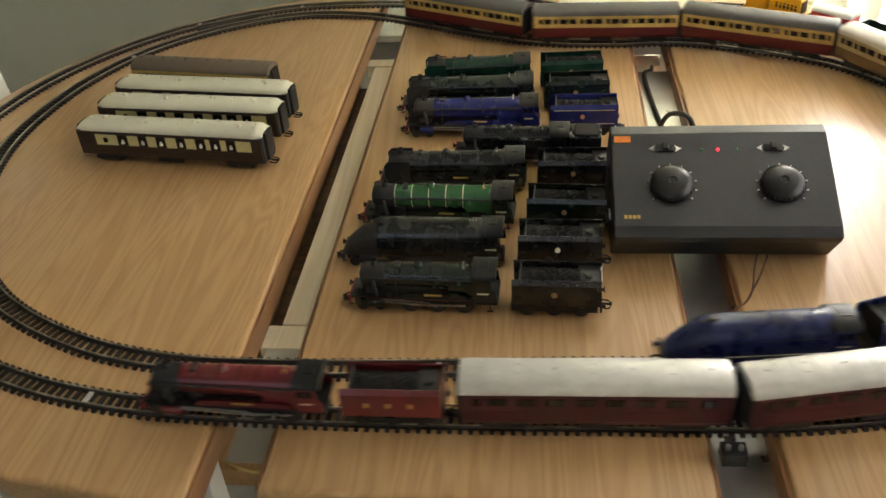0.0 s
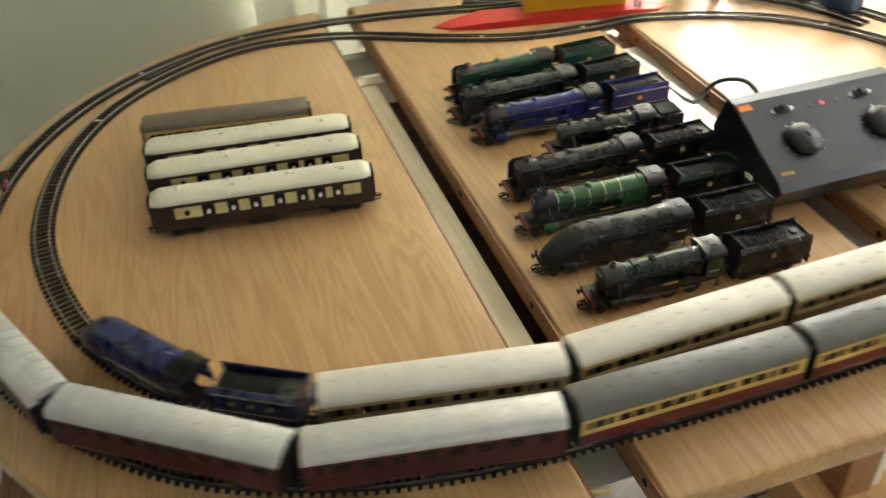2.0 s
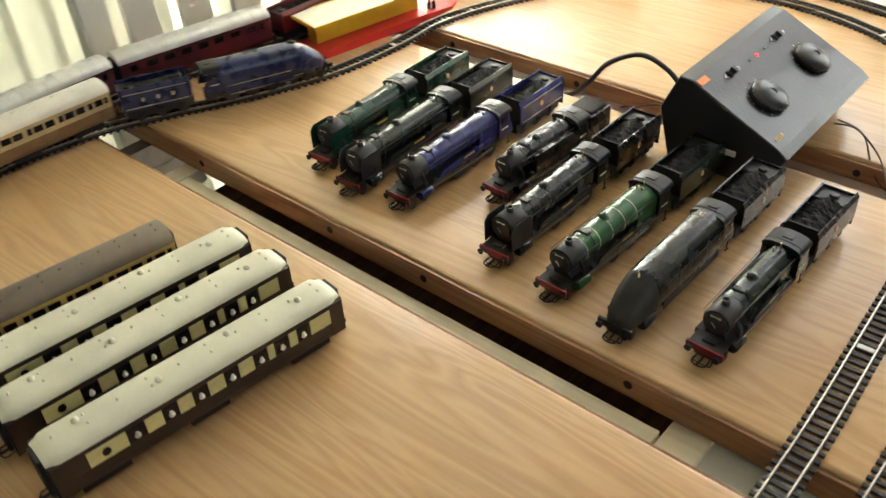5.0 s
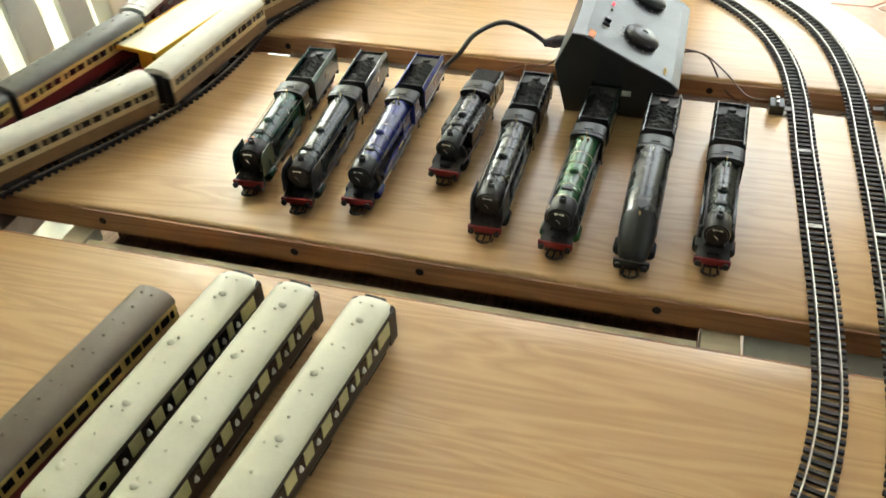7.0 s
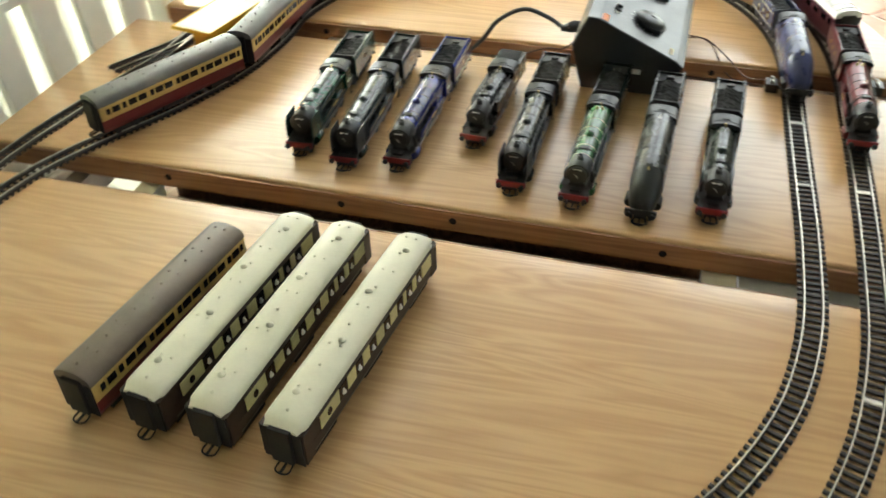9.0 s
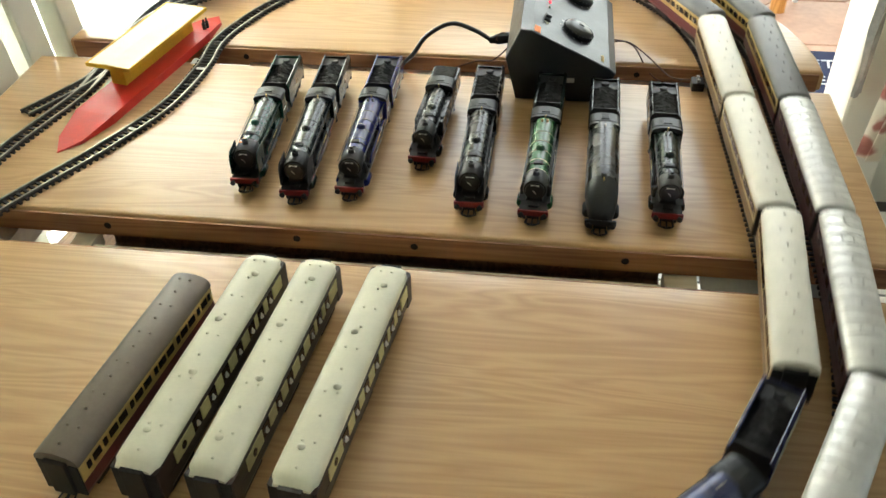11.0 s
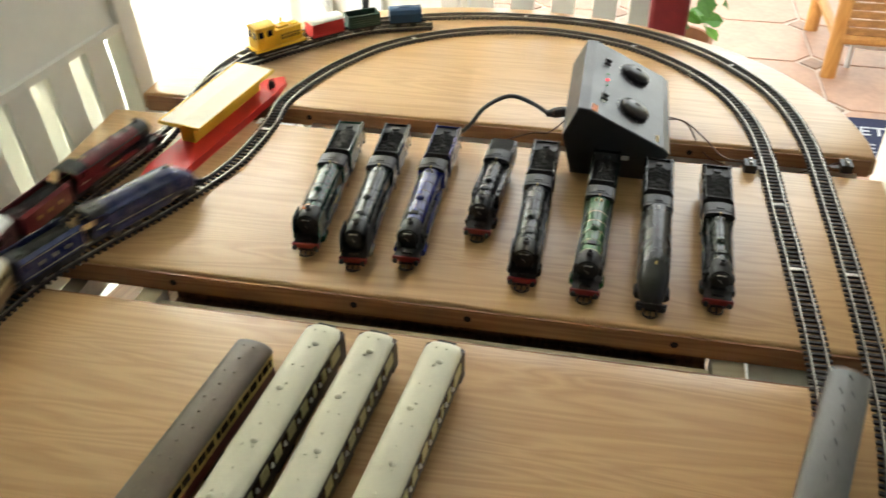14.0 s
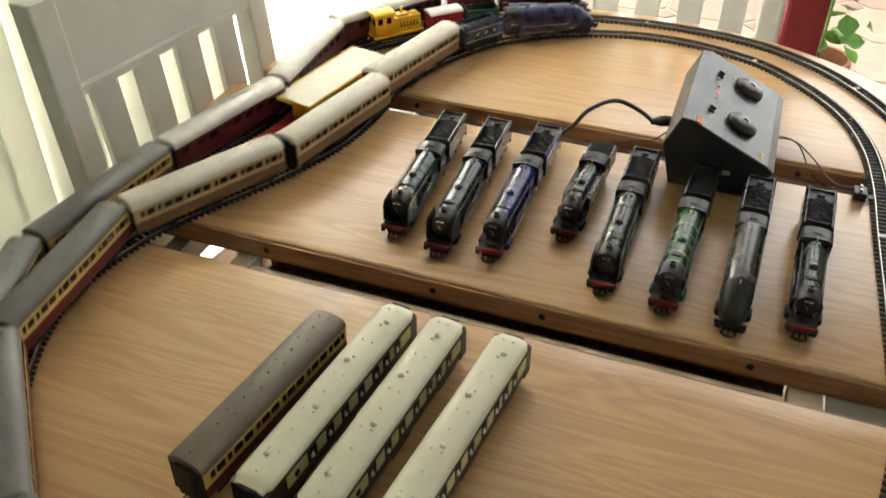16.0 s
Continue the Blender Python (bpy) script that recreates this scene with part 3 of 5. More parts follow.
def lay_track(line, label, limit, near):
    tr = thing("railway_track", label, "model track", group="model railway tracks")
    for side in (-0.0083, 0.0083):
        part("rail", rail_bm(line, side, T + 0.0030, T + 0.0048, 0.0011), RAIL_WEB, tr, "dark rail foot")
        part("rail", rail_bm(line, side, T + 0.0048, T + 0.0062, 0.00052), RAIL, tr, "bright nickel silver rail head")
    one, rest, made = None, bmesh.new(), 0
    n = int(line.length / 0.0088)
    for k in range(n):
        d = line.length * (k + 0.5) / n
        p, w = line.at(d), line.way(d)
        m = pose(p.x, p.y, T, 0, 0, math.degrees(math.atan2(w.y, w.x)))
        if near(p) and made < limit:
            one = again(one, m) if one else part("sleeper", box_bm(-0.0018, 0.0018, -0.0140, 0.0140, 0.0, 0.0028), SLEEPER, tr, at=m)
            made += 1
        else:
            b = box_bm(-0.0018, 0.0018, -0.0140, 0.0140, 0.0, 0.0028)
            b.transform(m)
            me = bpy.data.meshes.new("t")
            b.to_mesh(me)
            b.free()
            rest.from_mesh(me)
            bpy.data.meshes.remove(me)
    if rest.verts:
        tagged(part("sleeper_bed", rest, SLEEPER, tr), kind="stuff")
    # thin web between the sleepers, and a rail joiner here and there
    part("web", rail_bm(line, -0.0083, T + 0.0002, T + 0.0016, 0.0012), SLEEPER, tr)
    part("web", rail_bm(line, 0.0083, T + 0.0002, T + 0.0016, 0.0012), SLEEPER, tr)
    return tr


inner_line, outer_line = Line(INNER), Line(OUTER)
siding_line, stub_line = Line(SIDING, False), Line(STUB, False)
inner_track = lay_track(inner_line, "inner oval of nickel silver track with dark sleepers", 290, lambda p: p.y < -0.15 and p.x < 0.75 or p.x < -0.2 or 0 < p.x < 0.5)
outer_track = lay_track(outer_line, "outer oval of nickel silver track with dark sleepers", 290, lambda p: p.y < -0.15 and p.x < 0.75 or p.x < -0.2)
lay_track(siding_line, "short siding track beside the platform", 120, lambda p: True)
lay_track(stub_line, "loose end of a track point", 60, lambda p: True)


def joiner(track, line, d):
    p, w = line.at(d), line.way(d)
    m = pose(p.x, p.y, T, 0, 0, math.degrees(math.atan2(w.y, w.x)))
    part("joint_plate", box_bm(-0.0026, 0.0026, -0.0070, 0.0070, 0.0026, 0.0036, 0.0004), WAGON_WHITE, track, "pale joint plate between the rails", at=m)


for d in (0.135, 0.0, 1.30, 1.98, 2.15, 2.55, 2.95):
    joiner(inner_track, inner_line, d)
for d in (0.135, 0.45, 1.6, 1.78, 2.55, 3.1, 3.5):
    joiner(outer_track, outer_line, d)


def power_clip(x, y, turn, label):
    c = thing("power_clip", label, "track clip", at=pose(x, y, T, 0, 0, turn))
    part("housing", box_bm(-0.010, 0.010, -0.008, 0.008, 0, 0.012, 0.001), CABLE, c)
    part("plate", box_bm(-0.004, 0.004, 0.008, 0.020, 0.0035, 0.0045), RAIL_WEB, c)
    for k in (-0.005, 0.005):
        part("screw", lathe_bm([(0.0022, 0.012), (0.0022, 0.016)], 8), STEEL, c, at=pose(k, 0, 0))


power_clip(0.385, -0.405, 180, "black power clip on the inner track")
power_clip(0.408, -0.533, 0, "black power clip on the outer track")


# ---- rolling stock ----
def wheel_bm(r, w=0.0026):
    return lathe_bm([(r * 0.25, -w * 0.6), (r * 0.8, -w * 0.5), (r, -w * 0.5), (r, w * 0.5), (r * 0.8, w * 0.5), (r * 0.25, w * 0.6)], 16, "y")


def hook(parent, x, way):
    part("coupling", tube_bm([(x, -0.0052, 0.0070), (x + way * 0.0075, -0.0052, 0.0062), (x + way * 0.0100, 0, 0.0060), (x + way * 0.0075, 0.0052, 0.0062), (x, 0.0052, 0.0070)], 0.0007, 6), UNDER, parent, "black tension lock coupling")
    part("coupling_hook", prism_bm([(x, 0.0062), (x + way * 0.0095, 0.0056), (x + way * 0.0110, 0.0092), (x + way * 0.0085, 0.0076), (x, 0.0080)], -0.0006, 0.0006, "y"), UNDER, parent)


def buffers(parent, x, way):
    b = None
    for y in (-0.011, 0.011):
        m = pose(x, y, 0.0135)
        b = again(b, m) if b else part("buffer", lathe_bm([(0.0016, 0), (0.0016, way * 0.003), (0.0028, way * 0.0032), (0.0028, way * 0.0042)], 10, "x"), UNDER, parent, at=m)


def roof_profile(half, z0, rise, n=9):
    return [(half * math.cos(math.pi * k / (n - 1)), z0 + rise * math.sin(math.pi * k / (n - 1)) ** 0.75) for k in range(n)]


def roof_bm(half, h, z0, rise, hipped):
    """A coach roof along x; with hipped ends it narrows and dips over the doors."""
    ends = [(h + 0.0008, 0.80, 0.45), (h - 0.0045, 0.88, 0.78), (h - 0.0070, 0.985, 0.93), (h - 0.013, 1, 1)] if hipped else [(h + 0.0008, 0.985, 0.93), (h - 0.0022, 1, 1)]
    bm, rings = bmesh.new(), []
    for x, w, r in [(-x, w, r) for x, w, r in ends] + ends[::-1]:
        low = z0 - 0.0004
        rings.append([bm.verts.new((x, -half * w, low))] + [bm.verts.new((x, y * w, z0 + (z - z0) * r)) for y, z in roof_profile(half, z0, rise, 13)[::-1]] + [bm.verts.new((x, half * w, low))])
    for a, b in zip(rings, rings[1:]):
        for k in range(len(a)):
            bm.faces.new((a[k], b[k], b[(k + 1) % len(a)], a[(k + 1) % len(a)]))
    bm.faces.new(rings[0])
    bm.faces.new(rings[-1][::-1])
    bmesh.ops.recalc_face_normals(bm, faces=bm.faces[:])
    return bm


def coach(label, length, lower, band, upper, roof, windows, vents, lamps=False, vestibule=None, group="", ribs=0, big_vents=0, panels=()):
    c = thing("railway_coach", label, "model coach", group=group)
    h, half = length / 2, 0.0168
    part("underframe", box_bm(-h + 0.004, h - 0.004, -0.0125, 0.0125, 0.0085, 0.0125), UNDER, c)
    part("lower_panel", prism_bm([(-half + 0.0015, 0.0105), (half - 0.0015, 0.0105), (half, 0.0150), (half, 0.0245), (-half, 0.0245), (-half, 0.0150)], -h, h), lower, c, "lower body side")
    part("window_band", box_bm(-h + 0.0002, h - 0.0002, -half + 0.0002, half - 0.0002, 0.0245, 0.0375), band, c, "band with windows")
    part("cantrail", box_bm(-h, h, -half, half, 0.0375, 0.0412), upper, c, "upper body side")
    part("roof", roof_bm(half + (-0.0004 if lamps else 0.0004), h, 0.0412, 0.0082 if lamps else 0.0098, lamps), roof, c, "curved roof", smooth=True)
    pane, lampp = None, None
    for side in (-1, 1):
        for x, w in windows:
            m = pose(x * length, side * (half - 0.0001), 0.031) @ Matrix.Diagonal((w / 0.01, 1, 1, 1))
            if pane:
                pane = again(pane, m)
            else:
                pane = part("window", box_bm(-0.005, 0.005, -0.0004, 0.0004, -0.0056, 0.0056) if lamps else box_bm(-0.005, 0.005, -0.0004, 0.0004, -0.0010, 0.0056), PANE, c, "dark window pane", at=m)
            if lamps and w > 0.008:
                m2 = pose(x * length, side * (half - 0.0006), 0.0272)
                lampp = again(lampp, m2) if lampp else part("table_lamp", lathe_bm([(0.0022, 0), (0.0030, 0.0012), (0.0014, 0.0050)], 8), LAMP_WHITE, c, "white table lamp in the window", at=m2)
        pn = None
        for u0, u1 in panels:
            m = pose((u0 + u1) / 2 * length, side * half, 0.0312) @ Matrix.Diagonal(((u1 - u0) * length / 0.01, 1, 1, 1))
            pn = again(pn, m) if pn else part("cream_panel", box_bm(-0.005, 0.005, -0.0006, 0.0006, -0.0064, 0.0064), PULLMAN_CREAM, c, "cream side panel", at=m)
        if panels:
            part("oval_window", lathe_bm([(0.0034, 0), (0.0034, side * 0.0010)], 14, "y"), PANE, c, "small oval window", at=pose(-0.345 * length, side * half, 0.0310))
        if vestibule:
            for e in (-1, 1):
                part("vestibule", box_bm(min(e * h, e * (h - 0.013)), max(e * h, e * (h - 0.013)), min(side * (half - 0.004), side * (half + 0.0005)), max(side * (half - 0.004), side * (half + 0.0005)), 0.012, 0.0410), vestibule, c, "plain end of the body side")
    for e in (-1, 1):
        part("gangway", box_bm(min(e * h, e * (h + 0.0045)), max(e * h, e * (h + 0.0045)), -0.0085, 0.0085, 0.0110, 0.0440, 0.0008), UNDER, c, "black corridor end")
        part("end_panel", box_bm(min(e * h, e * (h + 0.0012)), max(e * h, e * (h + 0.0012)), -half + 0.001, half - 0.001, 0.0105, 0.0412), UNDER, c, "dark end panel")
        bg = part("bogie", join_bm(box_bm(-0.019, 0.019, -0.0135, -0.0110, 0.004, 0.0085), box_bm(-0.019, 0.019, 0.0110, 0.0135, 0.004, 0.0085), box_bm(-0.006, 0.006, -0.0115, 0.0115, 0.0045, 0.0083)), UNDER, c, "four wheel bogie", at=pose(e * (h - 0.034), 0, 0))
        for wx in (-0.013, 0.013):
            for wy in (-0.0085, 0.0085):
                part("wheel", wheel_bm(0.0062), WHEEL, bg, at=pose(wx, wy, 0.0062), smooth=True)
        hook(c, e * (h + 0.001), e)
    v = None
    for k in range(vents):
        x = -h + length * (k + 0.5) / vents
        for y in ((-0.0045, 0.0045) if k % 2 else (0.0,)):
            m = pose(x, y, (0.0514 if y == 0 else 0.0505) - (0.0022 if lamps else 0.0006))
            v = again(v, m) if v else part("roof_vent", lathe_bm([(0.0011, 0), (0.0011, 0.0016), (0.0005, 0.0020)], 8), roof, c, at=m)
    bv = None
    for k in range(big_vents):
        m = pose(-h + length * (k + 0.5) / big_vents, 0.003 * (-1) ** k, 0.0490)
        bv = again(bv, m) if bv else part("roof_vent", lathe_bm([(0.0030, 0), (0.0030, 0.0012), (0.0018, 0.0024), (0.0004, 0.0028)], 12), roof, c, at=m, smooth=True)
    rb = None
    for k in range(ribs):
        x = -h + length * (k + 0.5) / ribs
        m = pose(x, 0, 0)
        rb = again(rb, m) if rb else part("roof_rib", join_bm(*[prism_bm([(y0, z0 - 0.0002), (y1, z1 - 0.0002), (y1, z1 + 0.0004), (y0, z0 + 0.0004)], -0.0005, 0.0005) for (y0, z0), (y1, z1) in zip(roof_profile(half + 0.0006, 0.0412, 0.0105), roof_profile(half + 0.0006, 0.0412, 0.0105)[1:])]), roof, c, at=m)
    for side in (-1, 1):
        part("battery_box", box_bm(-0.022, 0.012, side * 0.0125 - 0.0016, side * 0.0125 + 0.0016, 0.0045, 0.0095, 0.0005), UNDER, c)
    return c


MAINLINE_WIN = [(-0.45, 0.005), (-0.40, 0.010), (-0.345, 0.005), (-0.29, 0.011), (-0.225, 0.011), (-0.16, 0.005), (-0.11, 0.011), (-0.045, 0.011), (0.02, 0.005), (0.07, 0.011), (0.135, 0.011), (0.20, 0.005), (0.25, 0.011), (0.315, 0.011), (0.375, 0.005), (0.425, 0.010), (0.47, 0.004)]
LMS_WIN = [(-0.42, 0.010), (-0.30, 0.014), (-0.19, 0.014), (-0.08, 0.014), (0.03, 0.014), (0.14, 0.014), (0.25, 0.014), (0.36, 0.014), (0.44, 0.006)]
PULL_WIN = [(-0.25, 0.0135), (-0.139, 0.0120), (-0.038, 0.0130), (0.072, 0.0120), (0.178, 0.0120), (0.258, 0.0110), (0.340, 0.0095)]
PULL_PANEL = ((-0.40, -0.28), (-0.22, -0.165), (-0.113, -0.065), (-0.010, 0.045), (0.098, 0.150), (0.205, 0.228), (0.285, 0.315), (0.368, 0.448))


def loft_bm(rings_of):
    """Closed rings of points joined into a skin with capped ends."""
    bm = bmesh.new()
    rings = [[bm.verts.new(p) for p in ring] for ring in rings_of]
    for a, b in zip(rings, rings[1:]):
        for k in range(len(a)):
            bm.faces.new((a[k], a[(k + 1) % len(a)], b[(k + 1) % len(a)], b[k]))
    bm.faces.new(rings[0])
    bm.faces.new(rings[-1])
    bmesh.ops.recalc_face_normals(bm, faces=bm.faces[:])
    return bm


def locomotive(label, length, colour, boiler_r=0.0125, bands=None, deflectors=False, streamlined=False, cab_colour=None, tank=False, group="", wide_fire=False, patch=None):
    """A steam locomotive heading along +x, its middle at the origin on the rail."""
    c = thing("steam_locomotive", label, "model locomotive", group=group)
    boiler_r *= 0.95
    h, zc = length / 2, 0.0328
    cabc = cab_colour or colour
    x_cab = -h + 0.003
    x_fire = x_cab + 0.023
    x_smoke = h - 0.040
    x_front = h - 0.017
    part("frame", box_bm(-h + 0.004, h - 0.006, -0.0060, 0.0060, 0.006, 0.0165), UNDER, c, "black chassis")
    if streamlined:
        prof = [(-0.0128, 0.0120), (0.0128, 0.0120), (0.0154, 0.0150), (0.0157, 0.0260), (0.0146, 0.0360), (0.0112, 0.0432), (0.0060, 0.0466), (0, 0.0475), (-0.0060, 0.0466), (-0.0112, 0.0432), (-0.0146, 0.0360), (-0.0157, 0.0260), (-0.0154, 0.0150)]
        stations = ((x_fire, 1.0, 1.0), (x_smoke - 0.014, 0.99, 0.985), (x_smoke - 0.002, 0.98, 0.95), (x_smoke + 0.009, 0.94, 0.83), (x_smoke + 0.018, 0.86, 0.67), (x_smoke + 0.026, 0.75, 0.50), (x_smoke + 0.032, 0.60, 0.36), (x_smoke + 0.035, 0.42, 0.26))
        for name, material, some, words in (("boiler", colour, stations[:3], "smooth streamlined casing"), ("nose", colour if colour is BLUE_DARK else SMOKE, stations[2:], "rounded wedge nose")):
            part(name, loft_bm([[(x, y * wy, 0.0120 + (z - 0.0120) * wz) for y, z in prof] for x, wy, wz in some]), material, c, words, smooth=True)
        for xs in (0.22, 0.45, 0.68):
            xj = x_fire + (x_smoke - x_fire) * xs
            part("casing_joint", prism_bm([(y * 1.003, 0.0120 + (z - 0.0120) * (1.002 - 0.012 * xs)) for y, z in prof], xj, xj + 0.0004), SMOKE, c)
        part("chimney", loft_bm([[(x_smoke - 0.004 + 0.0045 * math.cos(u) * k, 0.0026 * math.sin(u) * k, z) for u in [2 * math.pi * i / 14 for i in range(14)]] for k, z in ((1.25, 0.0445), (1.0, 0.0470), (0.85, 0.0482))]), SMOKE, c, "low oval chimney", smooth=True)
        part("whistle", lathe_bm([(0.0006, 0), (0.0009, 0.0015), (0.0006, 0.0034)], 8), BRASS, c, at=pose(x_smoke + 0.004, 0, 0.0436))
        for k in range(3):
            part("safety_valve", lathe_bm([(0.0010, -0.001), (0.0008, 0.0010)], 8), STEEL, c, at=pose(x_fire + 0.006 + 0.003 * k, 0, 0.0472))
        for side in (-1, 1):
            part("skirt", loft_bm([[(x, side * y, z) for y, z in ((0.0150, 0.0110), (0.0156, 0.0110), (0.0158, 0.0175), (0.0150, 0.0175))] for x in (x_fire + 0.004, x_smoke - 0.012)]), colour if colour is BLUE_DARK else SMOKE, c, "side skirt over the wheels")
            part("hand_rail", tube_bm([(x_fire, side * 0.0153, 0.0350), (0.0, side * 0.0152, 0.0346), (x_smoke - 0.006, side * 0.0146, 0.0334)], 0.0003, 6), WHEEL, c)
            if bands:
                part("lining", box_bm(x_fire + 0.004, x_smoke - 0.014, side * 0.0158 - 0.0003, side * 0.0158 + 0.0003, 0.0205, 0.0211), bands, c)
        part("coupling_cover", lathe_bm([(0.0016, 0), (0.0016, 0.002)], 8, "x"), STEEL, c, at=pose(x_smoke + 0.034, 0, 0.0155))
    else:
        part("running_plate", box_bm(-h + 0.002, x_front - 0.002, -0.0152, 0.0152, 0.0170, 0.0182, 0.0004), UNDER, c, "black running plate")
        part("front_deck", loft_bm([[(x, -0.0128, z), (x, 0.0128, z), (x, 0.0128, z - 0.0011), (x, -0.0128, z - 0.0011)] for x, z in ((x_front - 0.003, 0.0181), (x_front + 0.004, 0.0172), (h - 0.005, 0.0172))]), UNDER, c, "stepped front deck")
        part("deck_box", box_bm(x_front + 0.001, h - 0.009, -0.0050, 0.0050, 0.0172, 0.0196, 0.0006), UNDER, c, "valve cover on the front deck")
        part("plate_lining", box_bm(x_fire + 0.004, x_front - 0.006, -0.0154, 0.0154, 0.0174, 0.0177), RED_BEAM if colour in (BLACK, GREEN_BLACK) else LINING if bands else SMOKE, c, "thin lined plate edge")
        fire_l = 0.030 if wide_fire else 0.024
        rf = boiler_r * 1.05
        fire = [(rf * math.cos(radians(a)), zc + rf * math.sin(radians(a))) for a in range(0, 181, 20)] + [(-rf, 0.0185), (rf, 0.0185)]
        shrunk = [(y * 0.955, 0.0185 + (z - 0.0185) * 0.965) for y, z in fire]
        part("firebox", loft_bm([[(x_fire, y, z) for y, z in fire], [(x_fire + fire_l, y, z) for y, z in shrunk]]), colour, c, "round topped firebox", smooth=True)
        part("boiler", lathe_bm([(boiler_r * 1.0, x_fire + fire_l), (boiler_r * 0.97, x_fire + fire_l + 0.018), (boiler_r * 0.92, x_smoke)], 28, "x"), colour, c, "tapered boiler", at=pose(0, 0, zc), smooth=True)
        sb = part("smokebox", lathe_bm([(boiler_r * 0.94, x_smoke), (boiler_r * 0.955, x_smoke + 0.0006), (boiler_r * 0.955, x_front - 0.0012), (boiler_r * 0.90, x_front)], 28, "x"), SMOKE, c, "black smokebox", at=pose(0, 0, zc), smooth=True)
        part("smokebox_door", lathe_bm([(boiler_r * 0.78, 0), (boiler_r * 0.74, 0.0016), (boiler_r * 0.40, 0.0030), (0.0005, 0.0034)], 22, "x"), SMOKE, sb, "domed smokebox door", at=pose(x_front, 0, 0), smooth=True)
        part("door_dart", tube_bm([(x_front + 0.0036, -0.0022, 0.0016), (x_front + 0.0040, 0, 0), (x_front + 0.0036, 0.0012, -0.0022)], 0.0004, 6), STEEL, sb)
        part("number_bar", box_bm(x_front + 0.0018, x_front + 0.0024, -0.0040, 0.0040, boiler_r * 0.48, boiler_r * 0.48 + 0.0014), TICK, sb, "pale number bar")
        part("saddle", loft_bm([[(x_smoke + 0.004, -0.0085, 0.0175), (x_front - 0.003, -0.0085, 0.0175), (x_front - 0.003, 0.0085, 0.0175), (x_smoke + 0.004, 0.0085, 0.0175)], [(x_smoke + 0.004, -0.0060, zc - boiler_r * 0.7), (x_front - 0.003, -0.0060, zc - boiler_r * 0.7), (x_front - 0.003, 0.0060, zc - boiler_r * 0.7), (x_smoke + 0.004, 0.0060, zc - boiler_r * 0.7)]]), UNDER, c, "smokebox saddle")
        top = zc + boiler_r * 0.94
        part("chimney", lathe_bm([(0.0042, -0.0022), (0.0032, 0.0004), (0.0028, 0.0034), (0.0035, 0.0040), (0.0035, 0.0047), (0.0022, 0.0047), (0.0022, 0.0020)], 16), SMOKE, c, "chimney", at=pose(x_smoke + 0.011, 0, top), smooth=True)
        part("dome", lathe_bm([(0.0054, -0.0026), (0.0046, -0.0004), (0.0042, 0.0018), (0.0028, 0.0032), (0.0003, 0.0036)], 16), colour, c, "steam dome", at=pose((x_fire + fire_l + x_smoke) / 2 - 0.002, 0, top), smooth=True)
        part("top_feed", box_bm(-0.0030, 0.0030, -0.0044, 0.0044, -0.0022, 0.0011, 0.0008), SMOKE, c, "top feed cover", at=pose(x_smoke - 0.012, 0, top))
        for k in (-1, 1):
            part("safety_valve", lathe_bm([(0.0014, -0.001), (0.0010, 0.0022), (0.0005, 0.0028)], 8), BRASS if bands is LINING or colour is MAROON else STEEL, c, at=pose(x_fire + 0.010, 0.0026 * k, zc + rf * 0.95))
        part("whistle", lathe_bm([(0.0005, -0.001), (0.0008, 0.0012), (0.0005, 0.0030)], 8), BRASS, c, at=pose(x_fire + 0.0025, 0, zc + rf))
        for side in (-1, 1):
            part("ejector_pipe", tube_bm([(x_fire, side * rf * 1.0, zc + 0.0035), (x_fire + fire_l, side * boiler_r * 1.0, zc + 0.0034), (x_smoke + 0.006, side * boiler_r * 0.96, zc + 0.0028)], 0.0007, 6), SMOKE, c)
            part("clack_pipe", tube_bm([(x_smoke - 0.012, side * 0.0040, top - 0.0006), (x_smoke - 0.0115, side * boiler_r * 0.76, zc + boiler_r * 0.62), (x_smoke - 0.0115, side * boiler_r * 0.97, zc - 0.001), (x_smoke - 0.0115, side * boiler_r * 0.94, 0.0200)], 0.0005, 6), SMOKE, c)
            part("steam_pipe", tube_bm([(x_smoke + 0.011, side * boiler_r * 0.86, zc), (x_smoke + 0.010, side * 0.0128, zc - 0.006), (x_smoke + 0.008, side * 0.0128, 0.0190)], 0.0021, 8), SMOKE, c, smooth=True)
            part("step", box_bm(h - 0.014, h - 0.009, side * 0.0130 - 0.0005, side * 0.0130 + 0.0005, 0.0085, 0.0165), UNDER, c)
            part("lubricator", box_bm(-0.002, 0.002, -0.0015, 0.0015, 0, 0.0040, 0.0005), UNDER, c, at=pose(x_smoke - 0.004, side * 0.0135, 0.0180))
            part("hand_rail", tube_bm([(x_fire + 0.002, side * (rf + 0.0011), zc + 0.0055), (x_fire + fire_l, side * (boiler_r + 0.0012), zc + 0.0052), (x_front - 0.003, side * (boiler_r * 0.95 + 0.0012), zc + 0.0046)], 0.0003, 6), WHEEL, c)
            part("splasher", prism_bm([(x_fire + 0.004, 0.0180), (x_smoke - 0.012, 0.0180), (x_smoke - 0.015, 0.0218), (x_smoke - 0.022, 0.0234), (x_fire + 0.014, 0.0234), (x_fire + 0.007, 0.0218)], side * 0.0136 - 0.0009, side * 0.0136 + 0.0009, "y"), cabc, c)
            part("name_plate", box_bm(-0.0085, 0.0085, -0.0003, 0.0003, -0.0009, 0.0009), GOLD, c, "narrow brass name plate", at=pose((x_fire + x_smoke) / 2 - 0.004, side * 0.0146, 0.0222))
